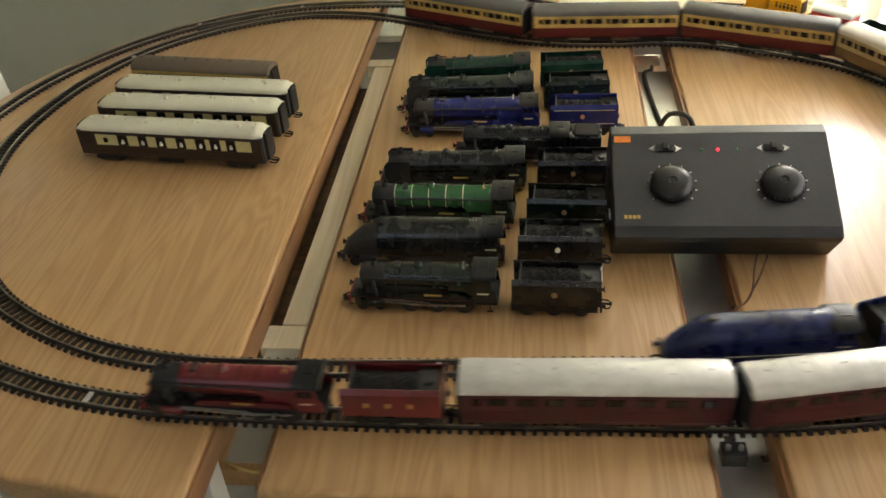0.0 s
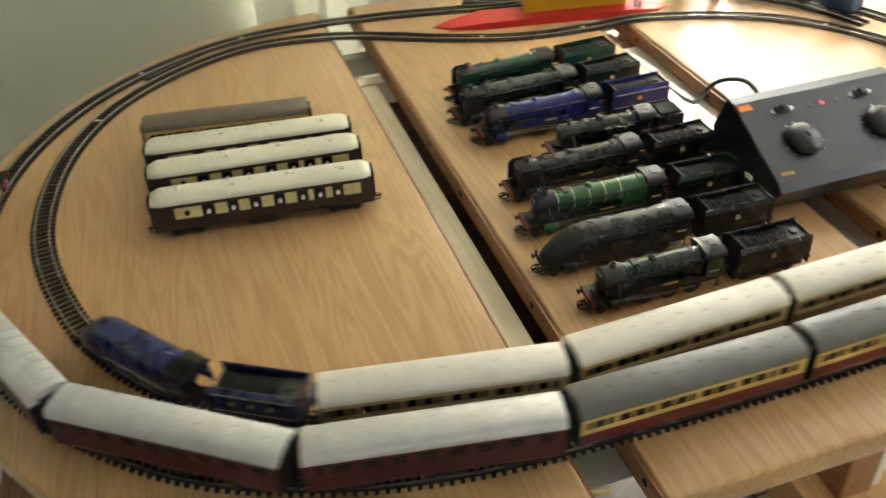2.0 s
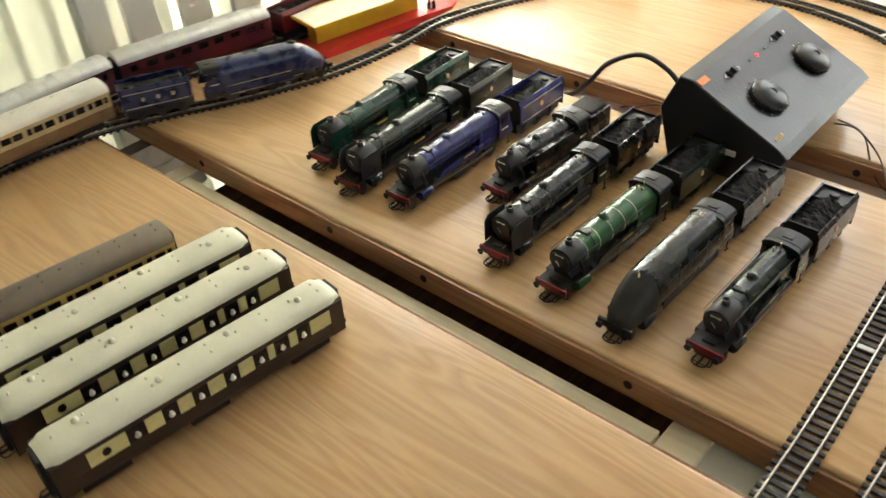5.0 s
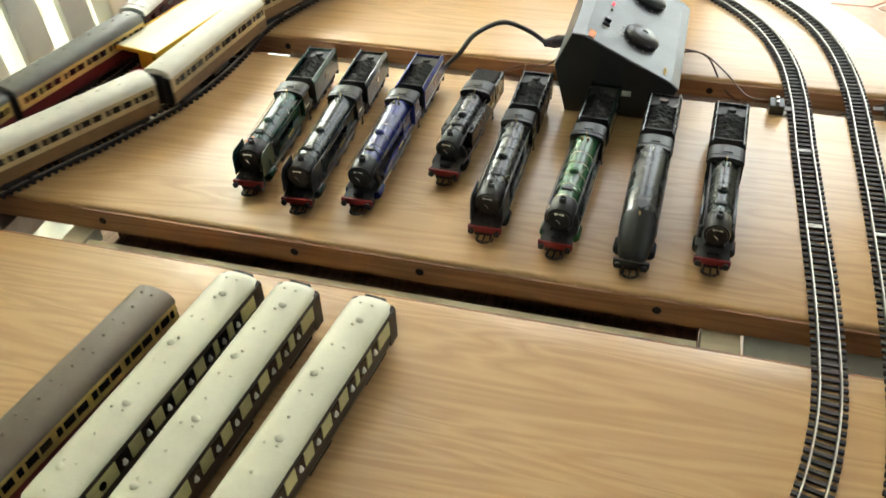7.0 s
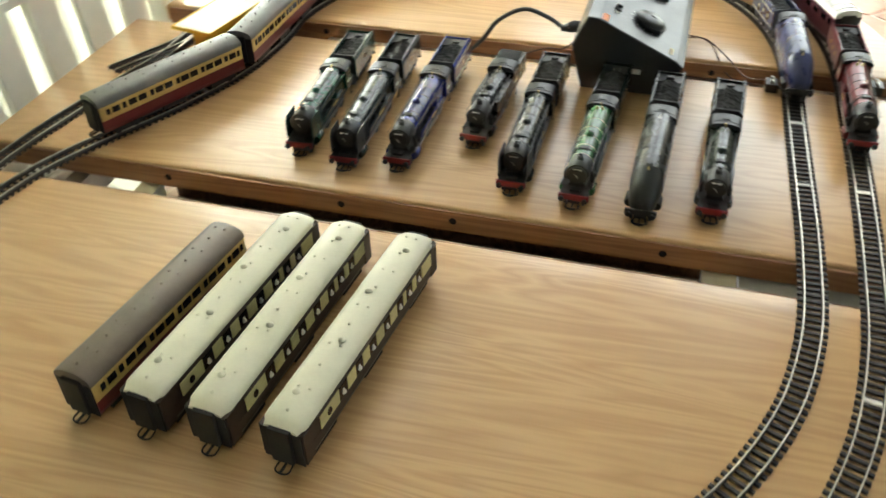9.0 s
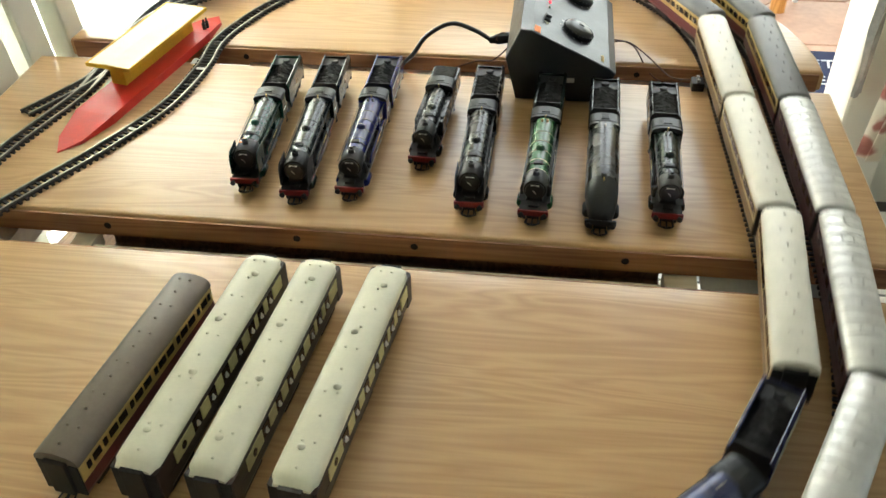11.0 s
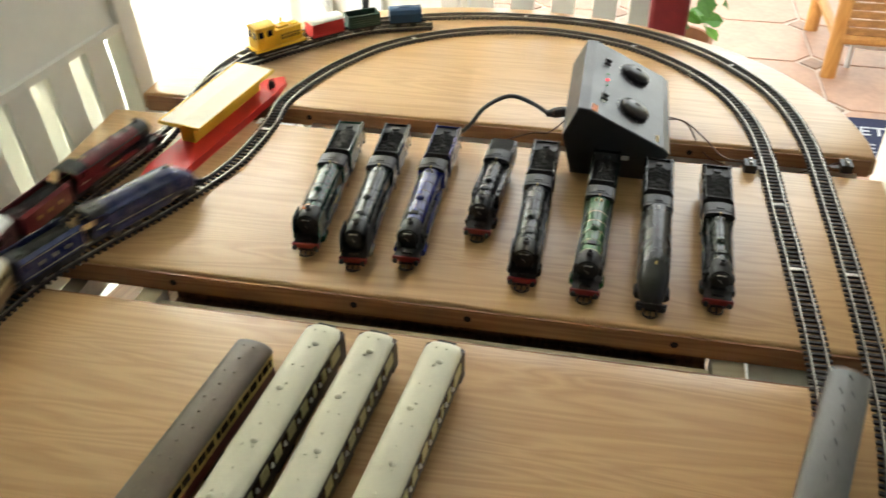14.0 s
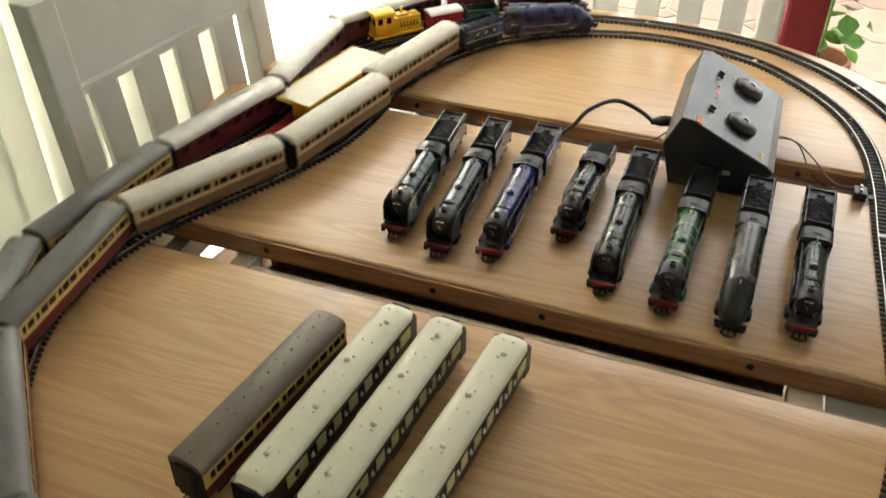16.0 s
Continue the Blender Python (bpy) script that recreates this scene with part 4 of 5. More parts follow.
            if deflectors:
                part("smoke_deflector", prism_bm([(x_smoke - 0.001, 0.0183), (x_front + 0.006, 0.0175), (x_front + 0.006, zc + boiler_r * 0.30), (x_front + 0.001, zc + boiler_r * 0.72), (x_smoke - 0.001, zc + boiler_r * 0.72)], side * 0.0140 - 0.0004, side * 0.0140 + 0.0004, "y", 0.0003), SMOKE if colour is not GREEN_DARK else GREEN_DARK, c, "smoke deflector plate")
            if tank:
                part("side_tank", box_bm(x_fire, x_smoke - 0.010, side * 0.0128 - 0.0026, side * 0.0128 + 0.0026, 0.0183, zc + 0.0035, 0.0008), colour, c, "side water tank")
                part("tank_filler", lathe_bm([(0.0022, 0), (0.0022, 0.0012), (0.0016, 0.0016)], 10), SMOKE, c, at=pose(x_smoke - 0.020, side * 0.0128, zc + 0.0035))
        band = None
        for k in range(5):
            u = k / 4
            m = pose(x_fire + fire_l + 0.002 + (x_smoke - x_fire - fire_l - 0.003) * u, 0, zc) @ Matrix.Diagonal((1, 1.0 - 0.075 * u, 1.0 - 0.075 * u, 1))
            band = again(band, m) if band else part("boiler_band", lathe_bm([(boiler_r * 1.0, -0.0004), (boiler_r * 1.012, -0.0004), (boiler_r * 1.012, 0.0004), (boiler_r * 1.0, 0.0004)], 28, "x"), bands or (GREY_LOCO if colour is not GREY_LOCO else SMOKE), c, "pale boiler band" if bands else "", at=m)
        if patch:
            part("wreath", lathe_bm([(0.0044, 0), (0.0044, 0.0008), (0.0028, 0.0010)], 16), patch, c, "small orange disc", at=pose(x_smoke + 0.003, -0.0045, zc + boiler_r * 0.86, 28, 0, 0))
            part("wreath_centre", lathe_bm([(0.0024, 0), (0.0024, 0.0012)], 12), TICK, c, at=pose(x_smoke + 0.003, -0.0045, zc + boiler_r * 0.86, 28, 0, 0))
    part("buffer_beam", box_bm(h - 0.006, h - 0.003, -0.0146, 0.0146, 0.0110, 0.0170, 0.0004), SMOKE if streamlined else RED_BEAM, c, "black buffer beam" if streamlined else "red buffer beam")
    buffers(c, h - 0.003, 1)
    hook(c, h - 0.004, 1)
    part("guard_iron", tube_bm([(h - 0.006, -0.0062, 0.0045), (h - 0.001, -0.0062, 0.0035), (h - 0.001, 0.0062, 0.0035), (h - 0.006, 0.0062, 0.0045)], 0.0006, 6), UNDER, c)
    # cab
    for side in (-1, 1):
        cs = part("cab_side", prism_bm([(x_cab, 0.0175), (x_fire, 0.0175), (x_fire, 0.0405), (x_cab + 0.006, 0.0405), (x_cab + 0.0045, 0.0300), (x_cab + 0.001, 0.0270)], side * 0.0150 - 0.0005, side * 0.0150 + 0.0005, "y"), cabc, c)
        for wx in (0.0105, 0.0175):
            part("cab_window", box_bm(x_cab + wx - 0.0026, x_cab + wx + 0.0026, side * 0.0150 - 0.0007, side * 0.0150 + 0.0007, 0.0325, 0.0385), PANE, cs)
        part("number_bar", box_bm(x_cab + 0.008, x_cab + 0.019, side * 0.0150 - 0.0006, side * 0.0150 + 0.0006, 0.0250, 0.0266), LINING, cs, "pale number bar")
    part("cab_front", prism_bm(roof_profile(0.0145, 0.0405, 0.0046, 9) + [(-0.0145, 0.0185), (0.0145, 0.0185)], x_fire - 0.001, x_fire), cabc, c)
    part("cab_roof", prism_bm(roof_profile(0.0157, 0.0402, 0.0062, 13), x_cab + 0.001, x_fire + 0.0015), CAB_ROOF, c, "arched cab roof", smooth=True)
    part("roof_hatch", box_bm(x_cab + 0.008, x_cab + 0.015, -0.0042, 0.0042, 0.0458, 0.0470, 0.0004), CAB_ROOF, c, "sliding roof hatch")
    part("roof_strip", prism_bm([(y * 1.004, z + 0.0004) for y, z in roof_profile(0.0157, 0.0402, 0.0062, 13)], x_fire - 0.0045, x_fire - 0.0040), SMOKE, c)
    # wheels, rods and cylinders
    for side in (-1, 1):
        driver = None
        for k in range(3):
            m = pose(x_fire + 0.010 + k * 0.0262, side * 0.0090, 0.0108)
            driver = again(driver, m) if driver else part("driving_wheel", wheel_bm(0.0108), WHEEL, c, "driving wheel", at=m, smooth=True)
        small = None
        for x in (h - 0.033, h - 0.015):
            m = pose(x, side * 0.0085, 0.0056)
            small = again(small, m) if small else part("bogie_wheel", wheel_bm(0.0056), WHEEL, c, at=m, smooth=True)
        part("coupling_rod", box_bm(x_fire + 0.008, x_fire + 0.064, side * 0.0118 - 0.0005, side * 0.0118 + 0.0005, 0.0082, 0.0102, 0.0003), STEEL, c, "steel coupling rod")
        part("connecting_rod", prism_bm([(x_fire + 0.036, 0.0085), (h - 0.038, 0.0118), (h - 0.038, 0.0132), (x_fire + 0.036, 0.0103)], side * 0.0132 - 0.0004, side * 0.0132 + 0.0004, "y"), STEEL, c)
        part("slide_bar", box_bm(h - 0.058, h - 0.037, side * 0.0132 - 0.0005, side * 0.0132 + 0.0005, 0.0142, 0.0150), STEEL, c)
        part("valve_rod", tube_bm([(x_fire + 0.036, side * 0.0142, 0.0090), (x_fire + 0.046, side * 0.0142, 0.0135), (h - 0.050, side * 0.0140, 0.0150), (h - 0.038, side * 0.0138, 0.0156)], 0.0005, 6), STEEL, c)
        part("cylinder", lathe_bm([(0.0044, h - 0.039), (0.0050, h - 0.038), (0.0050, h - 0.023), (0.0044, h - 0.022)], 14, "x"), colour if not streamlined else UNDER, c, at=pose(0, side * 0.0124, 0.0122), smooth=True)
        part("cab_step", join_bm(box_bm(x_cab + 0.004, x_cab + 0.010, side * 0.0142 - 0.0008, side * 0.0142 + 0.0008, 0.0060, 0.0066), box_bm(x_cab + 0.0065, x_cab + 0.0075, side * 0.0142 - 0.0004, side * 0.0142 + 0.0004, 0.0066, 0.0172)), UNDER, c)
    return c


def tender(label, colour, length=0.088, crest=CREST, lined=None, group="", full=True, bars=None):
    """A coal tender heading along +x, its middle at the origin on the rail."""
    c = thing("locomotive_tender", label, "model tender", group=group)
    h = length / 2
    part("frame", box_bm(-h + 0.003, h - 0.003, -0.0120, 0.0120, 0.0060, 0.0160), UNDER, c, "black tender frame")
    for side in (-1, 1):
        sp = part("side_panel", prism_bm([(side * 0.0150, 0.0160), (side * 0.0162, 0.0160), (side * 0.0162, 0.0370), (side * 0.0140, 0.0412), (side * 0.0130, 0.0408), (side * 0.0150, 0.0368)], -h, h - 0.004), colour, c, "tender side")
        for k in range(3 if bars else 0):
            part("letter_bar", box_bm((k - 1) * 0.018 - 0.0016, (k - 1) * 0.018 + 0.0016, side * 0.0162 - 0.0003, side * 0.0162 + 0.0003, 0.0248, 0.0292), bars, sp, "gold lettering")
        if not bars:
            part("crest", lathe_bm([(0.0028, 0), (0.0028, side * 0.0004)], 12, "y"), crest, sp, at=pose(0, side * 0.0162, 0.0275))
        if lined:
            for z in (0.0185, 0.0352):
                part("lining", box_bm(-h + 0.004, h - 0.008, side * 0.0163 - 0.0003, side * 0.0163 + 0.0003, z, z + 0.0006), lined, sp)
        for k in range(3):
            part("wheel", wheel_bm(0.0072), WHEEL, c, at=pose((k - 1) * 0.026, side * 0.0088, 0.0072), smooth=True)
            part("axle_box", box_bm((k - 1) * 0.026 - 0.003, (k - 1) * 0.026 + 0.003, side * 0.0128 - 0.001, side * 0.0128 + 0.001, 0.006, 0.0120, 0.0004), UNDER, c)
    part("rear_panel", box_bm(-h, -h + 0.0015, -0.0160, 0.0160, 0.0160, 0.0390, 0.0004), colour, c)
    part("tank_lid", lathe_bm([(0.0042, 0.0365), (0.0042, 0.0382), (0.0034, 0.0390)], 14), SMOKE, c, "round water filler", at=pose(-h + 0.012, 0, 0), smooth=True)
    part("front_panel", box_bm(h - 0.012, h - 0.0105, -0.0150, 0.0150, 0.0160, 0.0400, 0.0004), SMOKE, c)
    part("water_deck", box_bm(-h + 0.0015, -h + 0.022, -0.0148, 0.0148, 0.0340, 0.0365), SMOKE, c, "flat tank deck")
    rnd = random.Random(7)
    nx, ny = 22, 10
    bm = bmesh.new()
    grid = [[bm.verts.new((-h + 0.020 + (length - 0.032) * i / nx, -0.0142 + 0.0284 * j / ny, (0.0335 if full else 0.027) + 0.0052 * math.sin(math.pi * j / ny) + rnd.uniform(-0.0009, 0.0009))) for j in range(ny + 1)] for i in range(nx + 1)]
    for i in range(nx):
        for j in range(ny):
            bm.faces.new((grid[i][j], grid[i + 1][j], grid[i + 1][j + 1], grid[i][j + 1]))
    part("coal_load", bm, COAL, c, "lumpy black coal")
    buffers(c, -h, -1)
    hook(c, -h, -1)
    part("rear_beam", box_bm(-h - 0.001, -h + 0.001, -0.0155, 0.0155, 0.0095, 0.0158), UNDER, c)
    return c


STOUT = Matrix.Diagonal((1.0, 1.13, 1.12, 1.0))


def parked(ob, x0, y0, x1, y1, z=T):
    """Stand a thing that heads along +x on the line from its front (x0, y0) to its rear (x1, y1)."""
    ob.matrix_basis = pose((x0 + x1) / 2, (y0 + y1) / 2, z, 0, 0, math.degrees(math.atan2(y0 - y1, x0 - x1))) @ STOUT
    return ob


# ---- the parked locomotives ----
G = "locomotives parked in a row"
PARKED = [
    # front x, y, rear x, y, then how it looks
    (0.083, 0.128, 0.340, 0.141, dict(label="dark green express locomotive with smoke deflectors", colour=GREEN_DARK, deflectors=True, boiler_r=0.0130, patch=ORANGE, wide_fire=True), dict(label="dark green tender full of coal", colour=GREEN_DARK)),
    (0.066, 0.066, 0.345, 0.076, dict(label="green black rebuilt express locomotive with smoke deflectors", colour=GREEN_BLACK, deflectors=True, boiler_r=0.0128, wide_fire=True), dict(label="green black tender full of coal", colour=GREEN_BLACK)),
    (0.079, 0.006, 0.352, 0.006, dict(label="royal blue express locomotive with pale lining", colour=BLUE, boiler_r=0.0125, wide_fire=True), dict(label="royal blue lined tender heaped with coal", colour=BLUE, lined=LINING)),
    (0.148, -0.066, 0.328, -0.075, dict(label="small black tank locomotive with side tanks", colour=BLACK, boiler_r=0.0112, tank=True), None),
    (0.065, -0.130, 0.337, -0.131, dict(label="black heavy freight locomotive with smoke deflectors", colour=GREY_LOCO, deflectors=True, boiler_r=0.0128, wide_fire=True), dict(label="black tender with inset coal bunker", colour=BLACK)),
    (0.057, -0.200, 0.326, -0.212, dict(label="apple green express locomotive with white boiler bands", colour=GREEN_APPLE, bands=LINING, boiler_r=0.0125, cab_colour=GREEN_BLACK, wide_fire=True), dict(label="black corridor tender heaped with coal", colour=GREEN_BLACK)),
    (0.047, -0.272, 0.318, -0.279, dict(label="gunmetal streamlined express locomotive with wedge nose", colour=GREY_LOCO, streamlined=True), dict(label="black streamlined tender with round crest", colour=BLACK, crest=LAMP_WHITE)),
    (0.067, -0.343, 0.314, -0.351, dict(label="black mixed traffic locomotive with red lining", colour=GREEN_BLACK, boiler_r=0.0118), dict(label="small black tender with crest", colour=BLACK)),
]
for x0, y0, x1, y1, lo, te in PARKED:
    whole = math.hypot(x1 - x0, y1 - y0)
    ux, uy = (x1 - x0) / whole, (y1 - y0) / whole
    if te:
        ll = whole - 0.088 - 0.007
        parked(locomotive(length=ll, group=G, **lo), x0, y0, x0 + ux * ll, y0 + uy * ll)
        parked(tender(group="tenders parked in a row", **te), x1 - ux * 0.088, y1 - uy * 0.088, x1, y1)
    else:
        lo_ob = parked(locomotive(length=whole - 0.034, group=G, **lo), x0, y0, x1 - ux * 0.034, y1 - uy * 0.034)
        hh = (whole - 0.034) / 2
        part("coal_bunker", box_bm(-hh - 0.034, -hh + 0.003, -0.0155, 0.0155, 0.0170, 0.0400, 0.0012), BLACK, lo_ob, "black coal bunker")
        part("bunker_coal", box_bm(-hh - 0.031, -hh - 0.002, -0.0130, 0.0130, 0.0385, 0.0425, 0.002), COAL, lo_ob)
        part("bunker_frame", box_bm(-hh - 0.032, -hh + 0.003, -0.0065, 0.0065, 0.0, 0.0165), UNDER, lo_ob)

# ---- the parked coaches ----
pull = coach("umber and cream saloon coach with cream roof", 0.252, COACH_BROWN, COACH_BROWN, COACH_BROWN, ROOF_CREAM, PULL_WIN, 10, lamps=True, panels=PULL_PANEL, vestibule=COACH_BROWN, group="cream roofed coaches parked side by side", big_vents=4)
parked(pull, -0.084, -0.072, -0.334, -0.042)
for a in ((-0.081, -0.004, -0.334, 0.022), (-0.083, 0.050, -0.330, 0.080)):
    parked(copy_thing(pull, pose(0, 0, 0)), *a)
brown = coach("crimson and cream coach with grey brown roof", 0.212, COACH_CRIMSON, COACH_CREAM, COACH_CREAM, ROOF_BROWN, MAINLINE_WIN, 12, group="")
parked(brown, -0.122, 0.110, -0.330, 0.141)

# ---- the running trains ----
CL, PITCH = 0.213, 0.2245
lms = coach("maroon corridor coach with silver white roof", CL, COACH_MAROON, COACH_MAROON, COACH_MAROON, ROOF_SILVER, LMS_WIN, 7, group="maroon coaches of the outer train", ribs=14)
teak = coach("brown and tan coach with ivory roof", CL, TEAK, COACH_TAN, COACH_TAN, ROOF_IVORY, MAINLINE_WIN, 9, group="ivory roofed coaches of the inner train")
custard = coach("crimson and cream coach with grey roof", CL, COACH_CRIMSON, COACH_CREAM, COACH_CREAM, ROOF_GREY, MAINLINE_WIN, 10, group="crimson and cream coaches of the running trains")
HERE = pose(0, 0, 0)
outer_coaches = [lms, copy_thing(lms, HERE), copy_thing(lms, HERE), custard, copy_thing(custard, HERE)]
inner_coaches = [teak, copy_thing(teak, HERE), copy_thing(teak, HERE)] + [copy_thing(custard, HERE) for _ in range(3)]
LL = 0.168
red_loco = locomotive("maroon express locomotive pulling the outer train", LL, MAROON, boiler_r=0.0125, wide_fire=True)
red_tender = tender("maroon coal tender behind its locomotive", MAROON, bars=GOLD)
blue_loco = locomotive("dark blue streamlined locomotive pulling the inner train", LL, BLUE_DARK, streamlined=True, bands=LINING)
blue_tender = tender("dark blue coal tender behind its locomotive", BLUE_DARK, lined=LINING, bars=LINING)
for ob in (*outer_coaches, *inner_coaches, red_loco, red_tender, blue_loco, blue_tender):
    ob.scale = (1.0, 1.13, 1.12)

# ---- controller and leads ----
ctl = thing("train_controller", "black twin train controller with two round speed knobs", "controller")
side = [(-0.262, T + 0.002), (-0.165, T + 0.002), (-0.150, T + 0.060), (-0.168, T + 0.1005), (-0.182, T + 0.0995), (-0.283, T + 0.0515), (-0.292, T + 0.044), (-0.288, T + 0.036)]
part("case", prism_bm(side, 0.329, 0.548, "x", 0.002), CTRL, ctl, "black wedge shaped case", at=pose(0, 0, 0) )
for x in (0.345, 0.535):
    for y in (-0.25, -0.175):
        part("foot", lathe_bm([(0.006, T), (0.006, T + 0.003)], 12), KNOB, ctl, at=pose(x, y, 0))
tilt = math.degrees(math.atan2(0.048, 0.101))


def on_panel(x, d):
    """A place on the sloping panel, d metres up it from the front edge."""
    u = d / 0.1118
    return pose(x, -0.283 + 0.101 * u, T + 0.0518 + 0.048 * u, tilt, 0, 0)


for x in (0.388, 0.496):
    k = part("speed_knob", lathe_bm([(0.0205, 0.0), (0.0212, 0.0015), (0.0208, 0.0050), (0.0190, 0.0074), (0.0130, 0.0098), (0.0042, 0.0108), (0.0034, 0.0096), (0.0004, 0.0094)], 40), KNOB, ctl, "round black speed knob", at=on_panel(x, 0.047), smooth=True)
    grip = None
    for a in range(0, 360, 15):
        m = pose(0.0209 * math.sin(radians(a)), 0.0209 * math.cos(radians(a)), 0.0032, 0, 0, -a)
        grip = again(grip, m) if grip else part("grip_rib", box_bm(-0.0009, 0.0009, -0.0007, 0.0007, -0.0022, 0.0022), KNOB, k, at=m)
    tk = None
    for a in range(-130, 131, 26):
        m = on_panel(x, 0.047) @ pose(0.0246 * math.sin(radians(a)), 0.0246 * math.cos(radians(a)), 0.0002, 0, 0, -a)
        tk = again(tk, m) if tk else part("tick", box_bm(-0.0005, 0.0005, -0.0012, 0.0012, 0, 0.0004), TICK, ctl, "white printed scale mark", at=m)
    sw = part("switch", box_bm(-0.0085, 0.0085, -0.0045, 0.0045, 0, 0.0025, 0.0008), KNOB, ctl, "black direction switch", at=on_panel(x - 0.004, 0.092))
    part("slider", box_bm(-0.003, 0.003, -0.004, 0.004, 0.0025, 0.0065, 0.0008), KNOB, sw)
    for e in (-1, 1):
        part("arrow", prism_bm([(e * 0.010, -0.004), (e * 0.0165, 0.0), (e * 0.010, 0.004), (e * 0.0115, 0.0)], 0, 0.0004, "z"), TICK, ctl, "white printed arrow", at=on_panel(x - 0.004, 0.092))
part("indicator", lathe_bm([(0.0018, 0), (0.0018, 0.0012), (0.0006, 0.0020)], 10), LED_RED, ctl, "red power light", at=on_panel(0.437, 0.090))
for x in (0.421, 0.456):
    part("indicator", lathe_bm([(0.0014, 0), (0.0014, 0.0010), (0.0006, 0.0016)], 10), LED_GREEN, ctl, "small unlit green light", at=on_panel(x, 0.090))
part("maker_patch", box_bm(-0.0085, 0.0085, -0.004, 0.004, 0, 0.0005), ORANGE, ctl, "small orange maker's patch", at=on_panel(0.341, 0.104))
for k in range(4):
    part("number_bar", box_bm(-0.0016, 0.0016, -0.0020, 0.0020, 0, 0.0004), GOLD, ctl, "pale gold print", at=on_panel(0.341 + k * 0.0042, 0.010))
part("socket", box_bm(0.3275, 0.3292, -0.240, -0.228, T + 0.030, T + 0.036), TICK, ctl, "small pale side socket")
lead = thing("mains_lead", "black mains lead with moulded plug looping over the table", "cable")
part("cord", tube_bm([(0.428, 0.315, T - 0.045), (0.424, 0.262, T - 0.034), (0.408, 0.215, T - 0.0205), (0.412, 0.120, T - 0.0208), (0.418, 0.030, T - 0.0195), (0.405, -0.012, T + 0.015), (0.412, -0.035, T + 0.045), (0.428, -0.068, T + 0.058), (0.432, -0.100, T + 0.048), (0.424, -0.124, T + 0.038)], 0.0031), CABLE, lead, smooth=True)
part("plug", lathe_bm([(0.0045, 0), (0.0055, 0.006), (0.0075, 0.012), (0.0075, 0.026), (0.006, 0.030)], 12, "y"), CABLE, lead, "moulded black plug", at=pose(0.423, -0.122, T + 0.038, 12, 0, 180), smooth=True)
wires = thing("track_wire", "thin brown twin wire from the controller to the track", "wire")
part("strand", tube_bm([(0.470, -0.288, T + 0.02), (0.462, -0.315, T + 0.025), (0.452, -0.345, T + 0.008), (0.410, -0.372, T + 0.002), (0.390, -0.395, T + 0.010)], 0.0010, 6), WIRE, wires)
part("strand", tube_bm([(0.480, -0.288, T + 0.02), (0.466, -0.322, T + 0.018), (0.440, -0.36, T - 0.02), (0.425, -0.45, T - 0.028), (0.410, -0.525, T + 0.010)], 0.0010, 6), WIRE, wires)
wires2 = thing("spare_wire", "loose brown wire end lying in the table gap", "wire")
part("strand", tube_bm([(0.425, -0.15, T + 0.03), (0.420, -0.128, T + 0.010), (0.410, -0.105, T + 0.012), (0.402, -0.075, T + 0.004), (0.396, -0.065, T + 0.002)], 0.0011, 6), WIRE, wires2)
part("strand", tube_bm([(0.43, -0.152, T + 0.045), (0.418, -0.138, T + 0.052), (0.414, -0.132, T + 0.044), (0.426, -0.142, T + 0.036)], 0.0008, 6), WIRE, wires2)

# ---- station platform ----
st = thing("station_platform", "red island platform with a yellow waiting shelter", "platform")
ax, ay, bx, by = 0.142, 0.386, 0.542, 0.312
pl = math.hypot(bx - ax, by - ay)
st.matrix_basis = pose((ax + bx) / 2, (ay + by) / 2, T, 0, 0, math.degrees(math.atan2(by - ay, bx - ax)))
q = pl / 2
bm = bmesh.new()
low = [(-q, 0.0), (-q * 0.86, -0.018), (-q * 0.60, -0.0285), (q * 0.62, -0.0285), (q * 0.88, -0.018), (q, 0.0), (q * 0.88, 0.018), (q * 0.62, 0.0285), (-q * 0.60, 0.0285), (-q * 0.86, 0.018)]
hi = [0.0012, 0.0036, 0.0110, 0.0110, 0.0036, 0.0012, 0.0036, 0.0110, 0.0110, 0.0036]
a = [bm.verts.new((x, y, 0)) for x, y in low]
b = [bm.verts.new((x * 0.995, y * 0.96, z)) for (x, y), z in zip(low, hi)]
for k in range(10):
    bm.faces.new((a[k], a[(k + 1) % 10], b[(k + 1) % 10], b[k]))
bm.faces.new((b[2], b[3], b[7], b[8]))
bm.faces.new((b[1], b[2], b[8], b[9]))
bm.faces.new((b[0], b[1], b[9]))
bm.faces.new((b[3], b[4], b[6], b[7]))
bm.faces.new((b[4], b[5], b[6]))
bm.faces.new(a[::-1])
bmesh.ops.recalc_face_normals(bm, faces=bm.faces[:])
part("base", bm, PLAT_RED, st, "glossy red platform with ramped ends")
part("shelter_wall", box_bm(-0.075, 0.095, 0.002, 0.010, 0.0110, 0.041), PLAT_YELLOW, st, "yellow back wall")
part("shelter_wall", box_bm(-0.075, 0.095, -0.012, -0.009, 0.0110, 0.030), PLAT_YELLOW, st, "yellow fence panel")
post = None
for k in range(6):
    m = pose(-0.075 + k * 0.034, -0.0105, 0)
    post = again(post, m) if post else part("post", box_bm(-0.0015, 0.0015, -0.0018, 0.0018, 0.0110, 0.041), PLAT_YELLOW, st, at=m)
for x in (-0.077, 0.095):
    part("end_wall", box_bm(x, x + 0.003, -0.012, 0.010, 0.0110, 0.041), PLAT_YELLOW, st)
